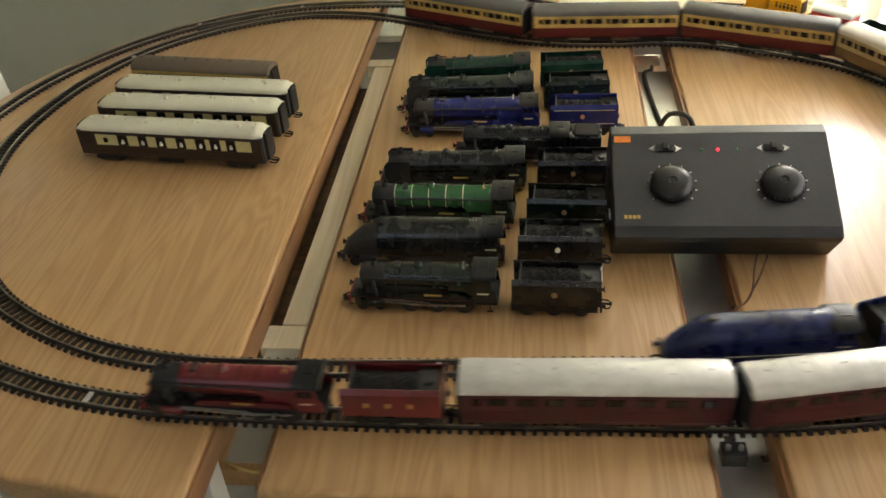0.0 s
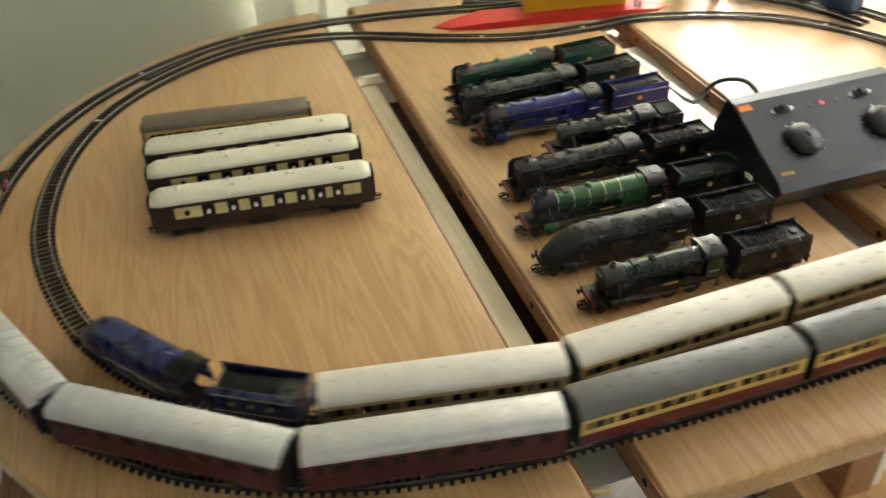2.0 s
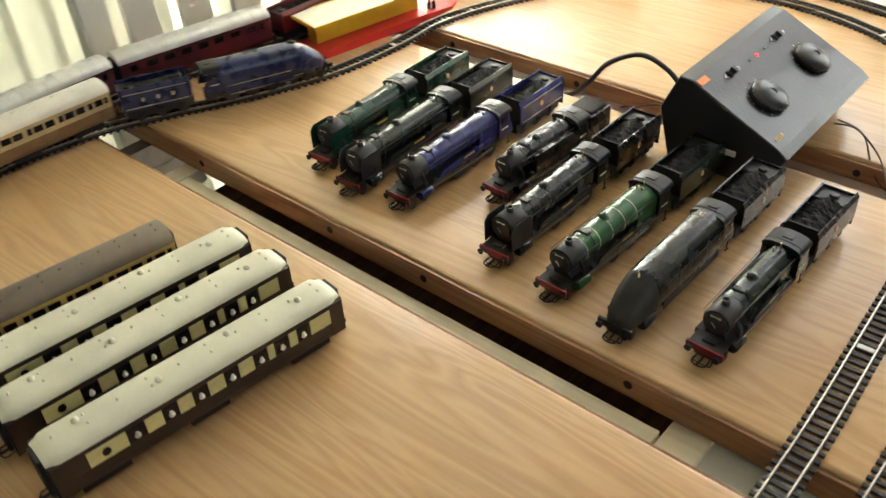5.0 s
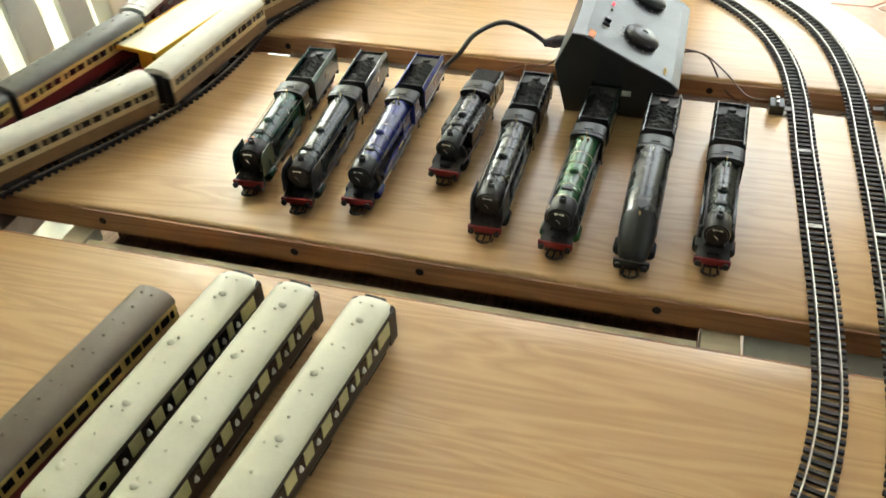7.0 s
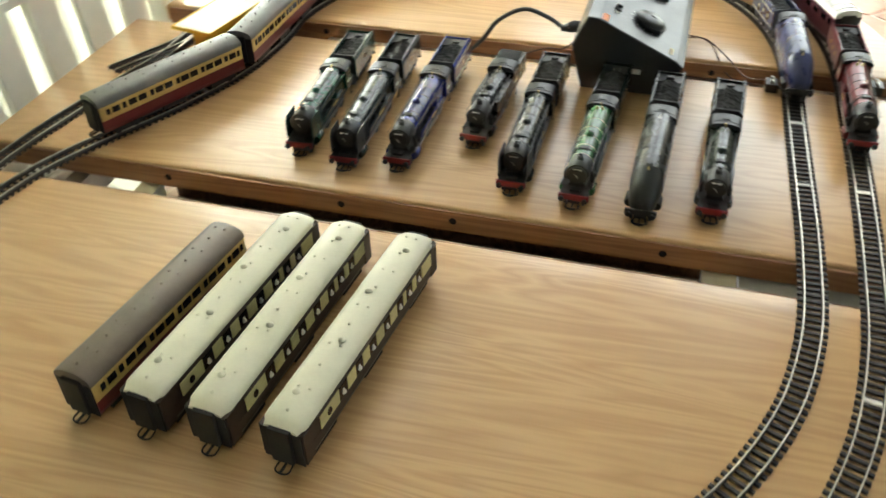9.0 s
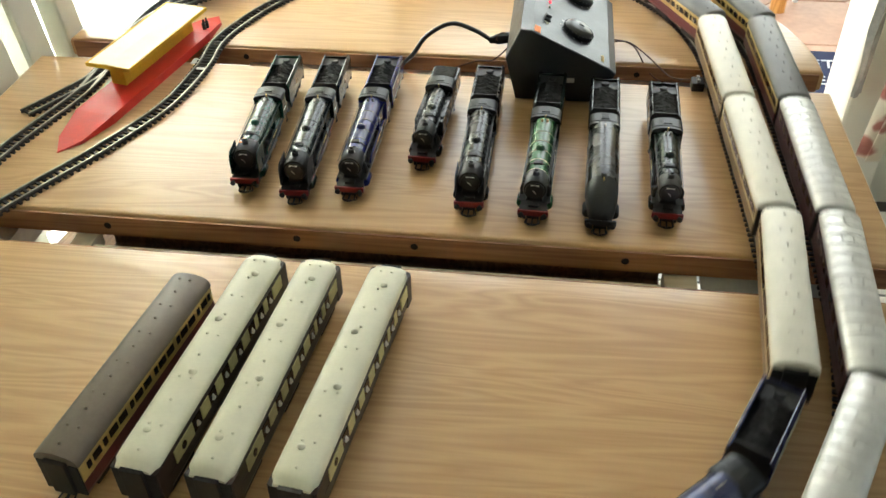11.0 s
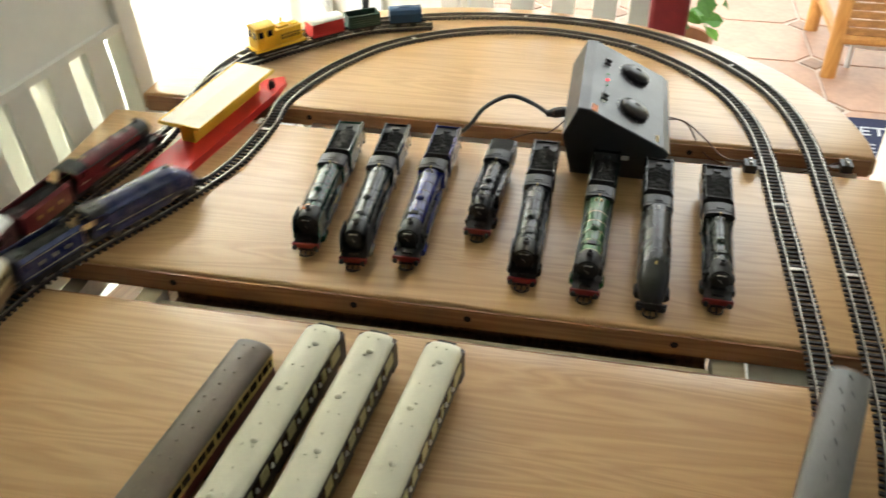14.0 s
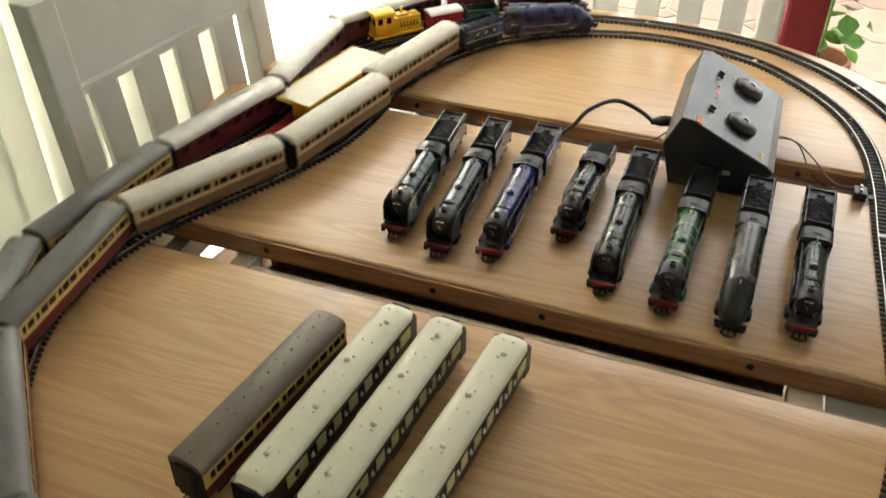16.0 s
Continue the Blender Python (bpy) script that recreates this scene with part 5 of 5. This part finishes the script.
part("canopy", prism_bm([(-0.031, 0.0410), (0.033, 0.0410), (0.033, 0.0436), (0.001, 0.0458), (-0.031, 0.0436)], -0.088, 0.110), PLAT_CREAM, st, "flat cream yellow canopy")
for x0, x1, y0, y1 in ((-0.0895, 0.1115, -0.0330, -0.0312), (-0.0895, 0.1115, 0.0332, 0.0350), (-0.0898, -0.0882, -0.0310, 0.0330), (0.1102, 0.1118, -0.0310, 0.0330)):
    part("canopy_edge", box_bm(x0, x1, y0, y1, 0.0396, 0.0446), PLAT_YELLOW, st, "yellow canopy rim")
for piece in st.children:
    if piece.name.split(".")[0] != "base":
        piece.matrix_basis = pose(0.030, 0.012, 0) @ piece.matrix_basis
figure = thing("figurine", "tiny dark painted figurine pair on the platform", "figurine", at=st.matrix_basis @ pose(0.140, -0.012, 0.0065))
part("figurine_body", join_bm(lathe_bm([(0.0028, 0), (0.0030, 0.006), (0.0034, 0.012), (0.0014, 0.0108), (0.0018, 0.017), (0.0004, 0.019)], 8), lathe_bm([(0.0026, 0), (0.0028, 0.006), (0.0030, 0.011), (0.0013, 0.0135), (0.0017, 0.016), (0.0004, 0.018)], 8)), UNDER, figure)
bmv = figure.children[0].data
for v in list(bmv.vertices)[48:]:
    v.co.x += 0.008


# ---- shunter and wagons on the siding ----
TALLER = Matrix.Diagonal((0.92, 1.0, 0.93, 1.0))


def on_siding(ob, d, half):
    p0, p1 = siding_line.at(d - half), siding_line.at(d + half)
    ob.matrix_basis = pose((p0.x + p1.x) / 2, (p0.y + p1.y) / 2, RAIL_TOP, 0, 0, math.degrees(math.atan2(p1.y - p0.y, p1.x - p0.x)))


def wagon_base(c, length):
    h = length / 2
    part("underframe", box_bm(-h, h, -0.0135, 0.0135, 0.0085, 0.0120, 0.0004), UNDER, c)
    for sx in (-1, 1):
        buffers(c, sx * h, sx)
        hook(c, sx * h, sx)
        for sy in (-1, 1):
            part("wheel", wheel_bm(0.0062), WHEEL, c, at=pose(sx * (h - 0.017), sy * 0.0085, 0.0062), smooth=True)
            part("axle_guard", prism_bm([(sx * (h - 0.017) - 0.006, 0.0088), (sx * (h - 0.017) + 0.006, 0.0088), (sx * (h - 0.017) + 0.0025, 0.0035), (sx * (h - 0.017) - 0.0025, 0.0035)], sy * 0.0115 - 0.0006, sy * 0.0115 + 0.0006, "y"), UNDER, c)


def planks(c, length, z0, z1, material, rows, name="plank"):
    h, step, one = length / 2, (z1 - z0) / rows, None
    for sy in (-1, 1):
        for k in range(rows):
            m = pose(0, sy * 0.0148, z0 + k * step)
            one = again(one, m) if one else part(name, box_bm(-h + 0.0005, h - 0.0005, -0.0007, 0.0007, 0.0003, step - 0.0003), material, c, at=m)


sh = thing("diesel_shunter", "bright yellow toy diesel shunter with a cab", "model locomotive")
wagon_base(sh, 0.098)
part("footplate", box_bm(-0.050, 0.050, -0.0155, 0.0155, 0.0120, 0.0150, 0.0005), SHUNT_YELLOW, sh)
part("bonnet", box_bm(-0.008, 0.046, -0.0105, 0.0105, 0.0150, 0.0360, 0.0018), SHUNT_YELLOW, sh, "yellow engine bonnet")
part("cab", box_bm(-0.046, -0.009, -0.0145, 0.0145, 0.0150, 0.0440, 0.0012), SHUNT_YELLOW, sh, "yellow cab")
part("cab_roof", prism_bm(roof_profile(0.0155, 0.0440, 0.0045, 9), -0.048, -0.007), SHUNT_YELLOW, sh, smooth=True)
for sy in (-1, 1):
    for x in (-0.037, -0.020):
        part("cab_window", box_bm(x - 0.0045, x + 0.0045, sy * 0.0145 - 0.0005, sy * 0.0145 + 0.0005, 0.0320, 0.0405), PANE, sh)
    for k in range(4):
        part("grille", box_bm(0.002 + k * 0.010, 0.009 + k * 0.010, sy * 0.0105 - 0.0004, sy * 0.0105 + 0.0004, 0.0200, 0.0300), SHUNT_YELLOW, sh)
    part("hand_rail", tube_bm([(0.0, sy * 0.0148, 0.0155), (0.0, sy * 0.0148, 0.026), (0.045, sy * 0.0148, 0.026), (0.045, sy * 0.0148, 0.0155)], 0.0005, 6), SHUNT_YELLOW, sh)
for k in range(6):
    for sy in (-1, 1):
        part("louvre", box_bm(0.004 + k * 0.0065, 0.0075 + k * 0.0065, sy * 0.0109 - 0.0003, sy * 0.0109 + 0.0003, 0.0215, 0.0285), UNDER, sh, "dark bonnet louvre")
part("bonnet_cap", box_bm(0.000, 0.024, -0.0070, 0.0070, 0.0355, 0.0392, 0.0012), SHUNT_YELLOW, sh, "raised bonnet cap")
part("bonnet_cap", box_bm(0.029, 0.043, -0.0060, 0.0060, 0.0355, 0.0380, 0.0010), SHUNT_YELLOW, sh, "raised bonnet cap")
part("radiator", box_bm(0.0455, 0.0468, -0.0080, 0.0080, 0.0180, 0.0330), UNDER, sh, "dark radiator grille")
for y in (-0.0075, 0.0075):
    part("cab_window", box_bm(-0.0094, -0.0084, y - 0.0035, y + 0.0035, 0.0365, 0.0415), PANE, sh)
    part("cab_window", box_bm(-0.0466, -0.0456, y - 0.0045, y + 0.0045, 0.0310, 0.0405), PANE, sh)
for sy in (-1, 1):
    part("cab_door", box_bm(-0.0315, -0.0255, sy * 0.0147 - 0.0004, sy * 0.0147 + 0.0004, 0.0155, 0.0415), SHUNT_YELLOW, sh, "cab side door")
    part("side_rod", box_bm(-0.034, 0.034, sy * 0.0128 - 0.0004, sy * 0.0128 + 0.0004, 0.0050, 0.0066), STEEL, sh, "steel side rod")
    part("frame_side", box_bm(-0.046, 0.046, sy * 0.0110 - 0.0008, sy * 0.0110 + 0.0008, 0.0060, 0.0120), UNDER, sh)
part("exhaust", lathe_bm([(0.0024, 0.034), (0.0022, 0.046), (0.0028, 0.048)], 10), SHUNT_YELLOW, sh, at=pose(0.012, 0, 0))
on_siding(sh, 0.350, 0.03)
sh.matrix_basis = sh.matrix_basis @ Matrix.Diagonal((0.95, 1.05, 1.2, 1.0))
van = thing("goods_van", "red goods van with white roof", "model wagon", group="wagons on the siding")
wagon_base(van, 0.066)
part("body", box_bm(-0.033, 0.033, -0.0145, 0.0145, 0.0120, 0.0375, 0.0004), WAGON_RED, van)
planks(van, 0.066, 0.0125, 0.0370, WAGON_RED, 6)
part("roof", prism_bm(roof_profile(0.0162, 0.0375, 0.0058, 11), -0.034, 0.034), WAGON_WHITE, van, "white curved roof", smooth=True)
on_siding(van, 0.444, 0.02)
van.matrix_basis = van.matrix_basis @ TALLER
openw = thing("open_wagon", "dark green open plank wagon", "model wagon", group="wagons on the siding")
wagon_base(openw, 0.064)
for x0, x1, y0, y1 in ((-0.032, 0.032, -0.0145, -0.0130), (-0.032, 0.032, 0.0130, 0.0145), (-0.032, -0.0305, -0.013, 0.013), (0.0305, 0.032, -0.013, 0.013)):
    part("side", box_bm(x0, x1, y0, y1, 0.0120, 0.0350), WAGON_GREEN, openw)
planks(openw, 0.064, 0.0125, 0.0348, WAGON_GREEN, 5)
part("load_floor", box_bm(-0.0305, 0.0305, -0.0130, 0.0130, 0.0120, 0.0240), COAL, openw)
on_siding(openw, 0.516, 0.02)
openw.matrix_basis = openw.matrix_basis @ TALLER
bluew = thing("covered_wagon", "dark blue covered wagon standing apart", "model wagon", group="wagons on the siding")
wagon_base(bluew, 0.062)
part("body", prism_bm([(-0.0145, 0.012), (0.0145, 0.012), (0.0150, 0.028), (0.0120, 0.0345), (0.0060, 0.0375), (-0.0060, 0.0375), (-0.0120, 0.0345), (-0.0150, 0.028)], -0.031, 0.031), WAGON_BLUE, bluew, smooth=False)
part("lid", box_bm(-0.012, 0.012, -0.005, 0.005, 0.0375, 0.0390, 0.0004), WAGON_BLUE, bluew)
on_siding(bluew, 0.594, 0.015)
bluew.matrix_basis = bluew.matrix_basis @ TALLER


# ---- chairs ----
def dining_chair(label, m):
    """White slat-backed chair; the seat's middle at the origin, facing +y."""
    c = thing("dining_chair", label, "chair", group="white chairs round the table")
    leg = None
    for x in (-0.185, 0.185):
        leg = again(leg, pose(x, 0.18, 0)) if leg else part("leg", box_bm(-0.02, 0.02, -0.02, 0.02, 0, 0.44, 0.003), CHAIR_WHITE, c, at=pose(x, 0.18, 0))
    back = None
    for x in (-0.195, 0.195):
        mm = pose(x, 0, 0)
        back = again(back, mm) if back else part("back_post", prism_bm([(-0.215, 0), (-0.175, 0), (-0.165, 0.45), (-0.211, 0.985), (-0.247, 0.985), (-0.205, 0.45)], -0.021, 0.021, "x", 0.004), CHAIR_WHITE, c, at=mm)
    part("seat", box_bm(-0.215, 0.215, -0.20, 0.21, 0.44, 0.465, 0.008), CHAIR_SEAT, c, "brown wooden seat")
    for y in (-0.18, 0.18):
        part("seat_rail", box_bm(-0.18, 0.18, y - 0.012, y + 0.012, 0.38, 0.438, 0.002), CHAIR_WHITE, c)
    for x in (-0.19, 0.19):
        part("side_rail", box_bm(x - 0.012, x + 0.012, -0.17, 0.17, 0.38, 0.438, 0.002), CHAIR_WHITE, c)
    part("top_rail", prism_bm([(-0.233, 0.862), (-0.211, 0.862), (-0.221, 0.980), (-0.245, 0.980)], -0.176, 0.176, "x", 0.004), CHAIR_WHITE, c, "deep white top panel")
    part("bead", prism_bm([(-0.238, 0.850), (-0.202, 0.850), (-0.202, 0.862), (-0.238, 0.862)], -0.176, 0.176, "x", 0.003), CHAIR_WHITE, c)
    part("lower_rail", box_bm(-0.176, 0.176, -0.206, -0.182, 0.56, 0.61, 0.003), CHAIR_WHITE, c)
    s = None
    for k in range(4):
        mm = pose(-0.126 + 0.084 * k, 0, 0)
        s = again(s, mm) if s else part("back_slat", prism_bm([(-0.202, 0.60), (-0.190, 0.60), (-0.217, 0.855), (-0.229, 0.855)], -0.024, 0.024, "x", 0.002), CHAIR_WHITE, c, at=mm)
    c.matrix_basis = m
    return c


first = dining_chair("white slat-back dining chair pushed up to the table", pose(0.272, 0.368, 0, 0, 0, 172))
for m in (pose(0.86, -0.06, 0, 0, 0, 90), pose(0.266, -1.022, 0, 0, 0, 180), pose(-0.405, -0.02, 0, 0, 0, -92)):
    copy_thing(first, m)

# ---- beyond the opening ----
sofa = thing("cane_armchair", "golden cane armchair with woven rattan side", "armchair", at=pose(2.575, -0.99, 0, 0, 0, 0) @ Matrix.Diagonal((0.65, 0.95, 0.9, 1)))
for x, y in ((-0.30, 0.0), (-0.30, -0.62), (0.35, 0.0), (0.35, -0.62)):
    part("leg", tube_bm([(x, y, 0.0), (x * 0.97, y, 0.22), (x * 0.93, y, 0.60)], 0.028, 10), CANE, sofa, "cane leg", smooth=True)
for z in (0.16, 0.50):
    part("cane_rail", tube_bm([(-0.30, 0.0, z), (-0.30, -0.31, z), (-0.30, -0.62, z)], 0.020, 8), CANE, sofa, smooth=True)
    part("cane_rail", tube_bm([(-0.30, 0.0, z), (0.0, 0.0, z), (0.35, 0.0, z)], 0.020, 8), CANE, sofa, smooth=True)
part("cane_brace", tube_bm([(-0.30, -0.02, 0.16), (0.0, 0.0, 0.35), (0.30, 0.0, 0.50)], 0.012, 8), CANE, sofa, smooth=True)
strand = None
for r in range(9):
    for k in range(8):
        m = pose(-0.305 - 0.006 * ((r + k) % 2), -0.055 - k * 0.073, 0.195 + r * 0.033, 0, 0, 0)
        strand = again(strand, m) if strand else part("weave", box_bm(-0.007, 0.007, -0.040, 0.040, -0.014, 0.014, 0.004, 1), WEAVE, sofa, "woven rattan strand", at=m)
part("seat_cushion", box_bm(-0.27, 0.33, -0.60, -0.03, 0.36, 0.50, 0.04, 3), FLORAL, sofa, "floral seat cushion")
tray = thing("metal_tray", "white metal tray frame under the cane chair", "tray", at=pose(2.52, -1.22, 0))
part("rim", tube_bm([(-0.02, 0.20, 0.085), (-0.05, 0.05, 0.085), (-0.05, -0.30, 0.085), (0.0, -0.36, 0.085)], 0.012), METAL_WHITE, tray, smooth=True)
for y in (0.15, -0.30):
    part("foot", tube_bm([(-0.04, y, 0.085), (-0.045, y, 0.0)], 0.010), METAL_WHITE, tray, smooth=True)

plant = thing("pot_plant", "leafy green climbing plant in a terracotta pot", "plant", at=pose(2.02, -0.43, 0))
part("pot", lathe_bm([(0.065, 0.0), (0.092, 0.22), (0.10, 0.23), (0.10, 0.26), (0.088, 0.26), (0.082, 0.20)], 20), POT, plant, smooth=True)
for k in range(4):
    part("stem", tube_bm([(0.02 * k - 0.03, 0.01 * k, 0.2), (0.03 * k - 0.05, 0.02 * k, 0.5), (0.04 * k - 0.06, -0.02 * k, 0.95)], 0.005, 6), LEAF, plant)
rl = random.Random(3)
leafp = None
for k in range(120):
    m = pose(rl.uniform(-0.16, 0.14), rl.uniform(-0.13, 0.13), rl.uniform(0.25, 1.02), rl.uniform(-60, 60), rl.uniform(-50, 50), rl.uniform(0, 360)) @ Matrix.Scale(rl.uniform(0.4, 0.85), 4)
    if leafp:
        leafp = again(leafp, m)
    else:
        b = bmesh.new()
        rim = [b.verts.new((0.045 * math.sin(math.pi * u) * s2, 0.10 * u, 0.012 * math.sin(math.pi * u))) for u, s2 in ((0.0, 1), (0.25, 1), (0.5, 0.9), (0.8, 0.6), (1.0, 0), (0.8, -0.6), (0.5, -0.9), (0.25, -1))]
        mid = b.verts.new((0, 0.045, 0.004))
        for i in range(8):
            b.faces.new((rim[i], rim[(i + 1) % 8], mid))
        leafp = part("leaf", b, LEAF, plant, at=m)
mat_ob = thing("door_mat", "navy door mat with white lettering at the threshold", "door mat", at=pose(1.91, -0.93, 0))
part("mat_body", box_bm(-0.15, 0.15, -0.24, 0.24, 0.0, 0.012, 0.003), MAT, mat_ob)
for text, px in (("SWEET", 0.055), ("E", -0.055)):
    cu = bpy.data.curves.new("lettering", "FONT")
    cu.body, cu.size, cu.extrude, cu.align_x, cu.shear = text, 0.078, 0.0008, "CENTER", 0.15
    tmp = new("lettering_curve", cu)
    me = bpy.data.meshes.new_from_object(tmp)
    bpy.data.objects.remove(tmp)
    me.materials.append(MAT_TEXT)
    ob = new("lettering", me)
    ob.parent = mat_ob
    ob.matrix_basis = pose(px - 0.025, -0.050 if text == "SWEET" else -0.10, 0.0135, 0, 0, -90)
structure("trim_3", box_bm(EX - 0.02, EX + 0.14, -0.90, -0.38, -0.006, 0.012, 0.004), MAT_EDGE, "wooden threshold strip", "threshold")

cur = thing("curtain", "cream curtain with plum flowers gathered by the doorway", "curtain")
bm, rows_ = bmesh.new(), []
for i in range(13):
    z = 0.27 + i * 0.15
    rows_.append([bm.verts.new((1.00 + 0.13 * j / 24 + 0.006 * math.sin(i * 1.3), -0.900 - 0.03 * math.sin(j * 1.15 + 0.3 * i) - 0.10 * j / 24 - 0.02 * math.sin(i * 0.7), z)) for j in range(25)])
for i in range(12):
    for j in range(24):
        bm.faces.new((rows_[i][j], rows_[i][j + 1], rows_[i + 1][j + 1], rows_[i + 1][j]))
fabric = part("fabric", bm, FLORAL, cur, smooth=True)
so = fabric.modifiers.new("thick", "SOLIDIFY")
so.thickness = 0.004
part("curtain_pole", tube_bm([(0.97, -0.95, 2.06), (1.1, -1.01, 2.06), (1.252, -1.06, 2.06)], 0.012), UPVC, cur, smooth=True)

wrap = thing("plastic_wrap", "crumpled clear plastic wrap hanging beside the curtain", "plastic sheet")
bm, rows_ = bmesh.new(), []
rw = random.Random(11)
for i in range(22):
    rows_.append([bm.verts.new((1.150 + 0.036 * j / 10 + rw.uniform(-0.004, 0.004), -0.888 - 0.010 * math.sin(j * 1.9 + 0.25 * i) - 0.02 * j / 10 + rw.uniform(-0.004, 0.004), 0.34 + 0.08 * i)) for j in range(11)])
for i in range(21):
    for j in range(10):
        bm.faces.new((rows_[i][j], rows_[i][j + 1], rows_[i + 1][j + 1], rows_[i + 1][j]))
wrap_film = part("film", bm, SHEET, wrap, "shiny crumpled film")
wrap_film.modifiers.new("thick", "SOLIDIFY").thickness = 0.0012
part("tie", tube_bm([(1.12, -0.868, 2.02), (1.15, -0.90, 2.045), (1.19, -0.95, 2.055)], 0.004, 6), UPVC, wrap)

sock = thing("wall_socket", "white electric wall socket with a dark switch", "socket", at=pose(EX, 0.372, 0.612))
part("plate", box_bm(-0.012, 0.0, -0.043, 0.043, -0.043, 0.043, 0.003), UPVC, sock)
part("rocker", box_bm(-0.016, -0.012, -0.012, 0.004, -0.018, 0.010, 0.001), KNOB, sock, "dark rocker switch")
timer = thing("plug_timer", "round white plug-in timer on the wall", "timer", at=pose(EX, 0.488, 0.590))
part("body", box_bm(-0.020, 0.0, -0.036, 0.036, -0.060, 0.040, 0.006), UPVC, timer)
part("dial", lathe_bm([(0.032, -0.020), (0.034, -0.026), (0.030, -0.040), (0.012, -0.041), (0.010, -0.044), (0.0005, -0.044)], 28, "x"), UPVC, timer, "round white timer dial", smooth=True)
lever = thing("track_point", "dark track point between the two ovals", "track point", at=pose(-0.285, 0.412, T, 0, 0, 36))
part("base", box_bm(-0.055, 0.055, -0.012, 0.012, 0.0, 0.0035, 0.001), SLEEPER, lever)
for y in (-0.006, 0.006):
    part("blade", box_bm(-0.050, 0.050, y - 0.0008, y + 0.0008, 0.0035, 0.0050), RAIL_WEB, lever)

# ---- floor tiles ----
one = None
for i in range(12):
    for j in range(13):
        x, y = -2.4 + 0.3275 * i, -2.45 + 0.3275 * j
        if x + 0.32 > 1.30 or y > 0.9:
            continue
        m = pose(x + 0.1637, y + 0.1637, -0.006)
        one = again(one, m) if one else part("floor_tile", box_bm(-0.1605, 0.1605, -0.1605, 0.1605, 0, 0.006, 0.0012, 1), TILE, floor, at=m)
one, small = None, None
for i in range(8):
    for j in range(9):
        x, y = 1.41 + 0.36 * i, -2.4 + 0.36 * j
        m = pose(x + 0.18, y + 0.18, -0.006)
        if one:
            one = again(one, m)
        else:
            c8 = [(0.174, -0.11), (0.174, 0.11), (0.11, 0.174), (-0.11, 0.174), (-0.174, 0.11), (-0.174, -0.11), (-0.11, -0.174), (0.11, -0.174)]
            one = part("floor_tile", prism_bm(c8, 0, 0.006, "z"), TERRACOTTA, floor_2, at=m)
        m2 = pose(x, y, -0.006, 0, 0, 45)
        small = again(small, m2) if small else part("inset_tile", box_bm(-0.034, 0.034, -0.034, 0.034, 0, 0.0055, 0.001, 1), INSET, floor_2, at=m2)


# ---- what moves ----
RED_AT = [(0.0, .386), (0.5, .612), (1.0, .838), (1.5, 1.056), (2.0, 1.272), (2.5, 1.482), (3.0, 1.695), (3.5, 1.893), (4.0, 2.095), (8.0, 3.626), (9.0, 4.0), (11.5, 5.139), (12.5, 5.563), (14.5, 6.366), (15.0, 6.55), (15.5, 6.738), (16.0, 6.924)]
BLUE_AT = [(0.0, -.058), (0.5, .150), (1.0, .355), (1.5, .578), (2.0, .797), (2.5, 1.012), (3.0, 1.222), (3.5, 1.418), (4.0, 1.62), (4.5, 1.838), (7.0, 2.713), (8.0, 3.06), (8.5, 3.245), (9.0, 3.435), (11.5, 4.44), (12.5, 4.861), (13.5, 5.243), (14.5, 5.65), (15.0, 5.815), (15.5, 5.98), (16.0, 6.14)]


def along(table_of, t):
    """How far a train's front has come at a time: a smooth curve through the known times."""
    ts, ss = zip(*table_of)
    sl = np.gradient(ss, ts)
    k = min(max(int(np.searchsorted(ts, t)) - 1, 0), len(ts) - 2)
    w = ts[k + 1] - ts[k]
    u = (t - ts[k]) / w
    return (2 * u ** 3 - 3 * u * u + 1) * ss[k] + (u ** 3 - 2 * u * u + u) * w * sl[k] + (3 * u * u - 2 * u ** 3) * ss[k + 1] + (u ** 3 - u * u) * w * sl[k + 1]


def motions():
    times = [k * 0.2 for k in range(81)]
    for line, table_of, loco, tend, coaches in ((outer_line, RED_AT, red_loco, red_tender, outer_coaches), (inner_line, BLUE_AT, blue_loco, blue_tender, inner_coaches)):
        units = [(loco, LL / 2, 0.05), (tend, LL + 0.007 + 0.044, 0.026)]
        units += [(c, LL + 0.100 + 0.010 + CL / 2 + PITCH * k, CL / 2 - 0.034) for k, c in enumerate(coaches)]
        for ob, back, reach in units:
            rows = []
            for t in times:
                d = along(table_of, t) - back
                a, b = line.at(d + reach), line.at(d - reach)
                rows.append((t, pose((a.x + b.x) / 2, (a.y + b.y) / 2, RAIL_TOP, 0, 0, math.degrees(math.atan2(a.y - b.y, a.x - b.x)))))
            walk(ob, rows)


motions()
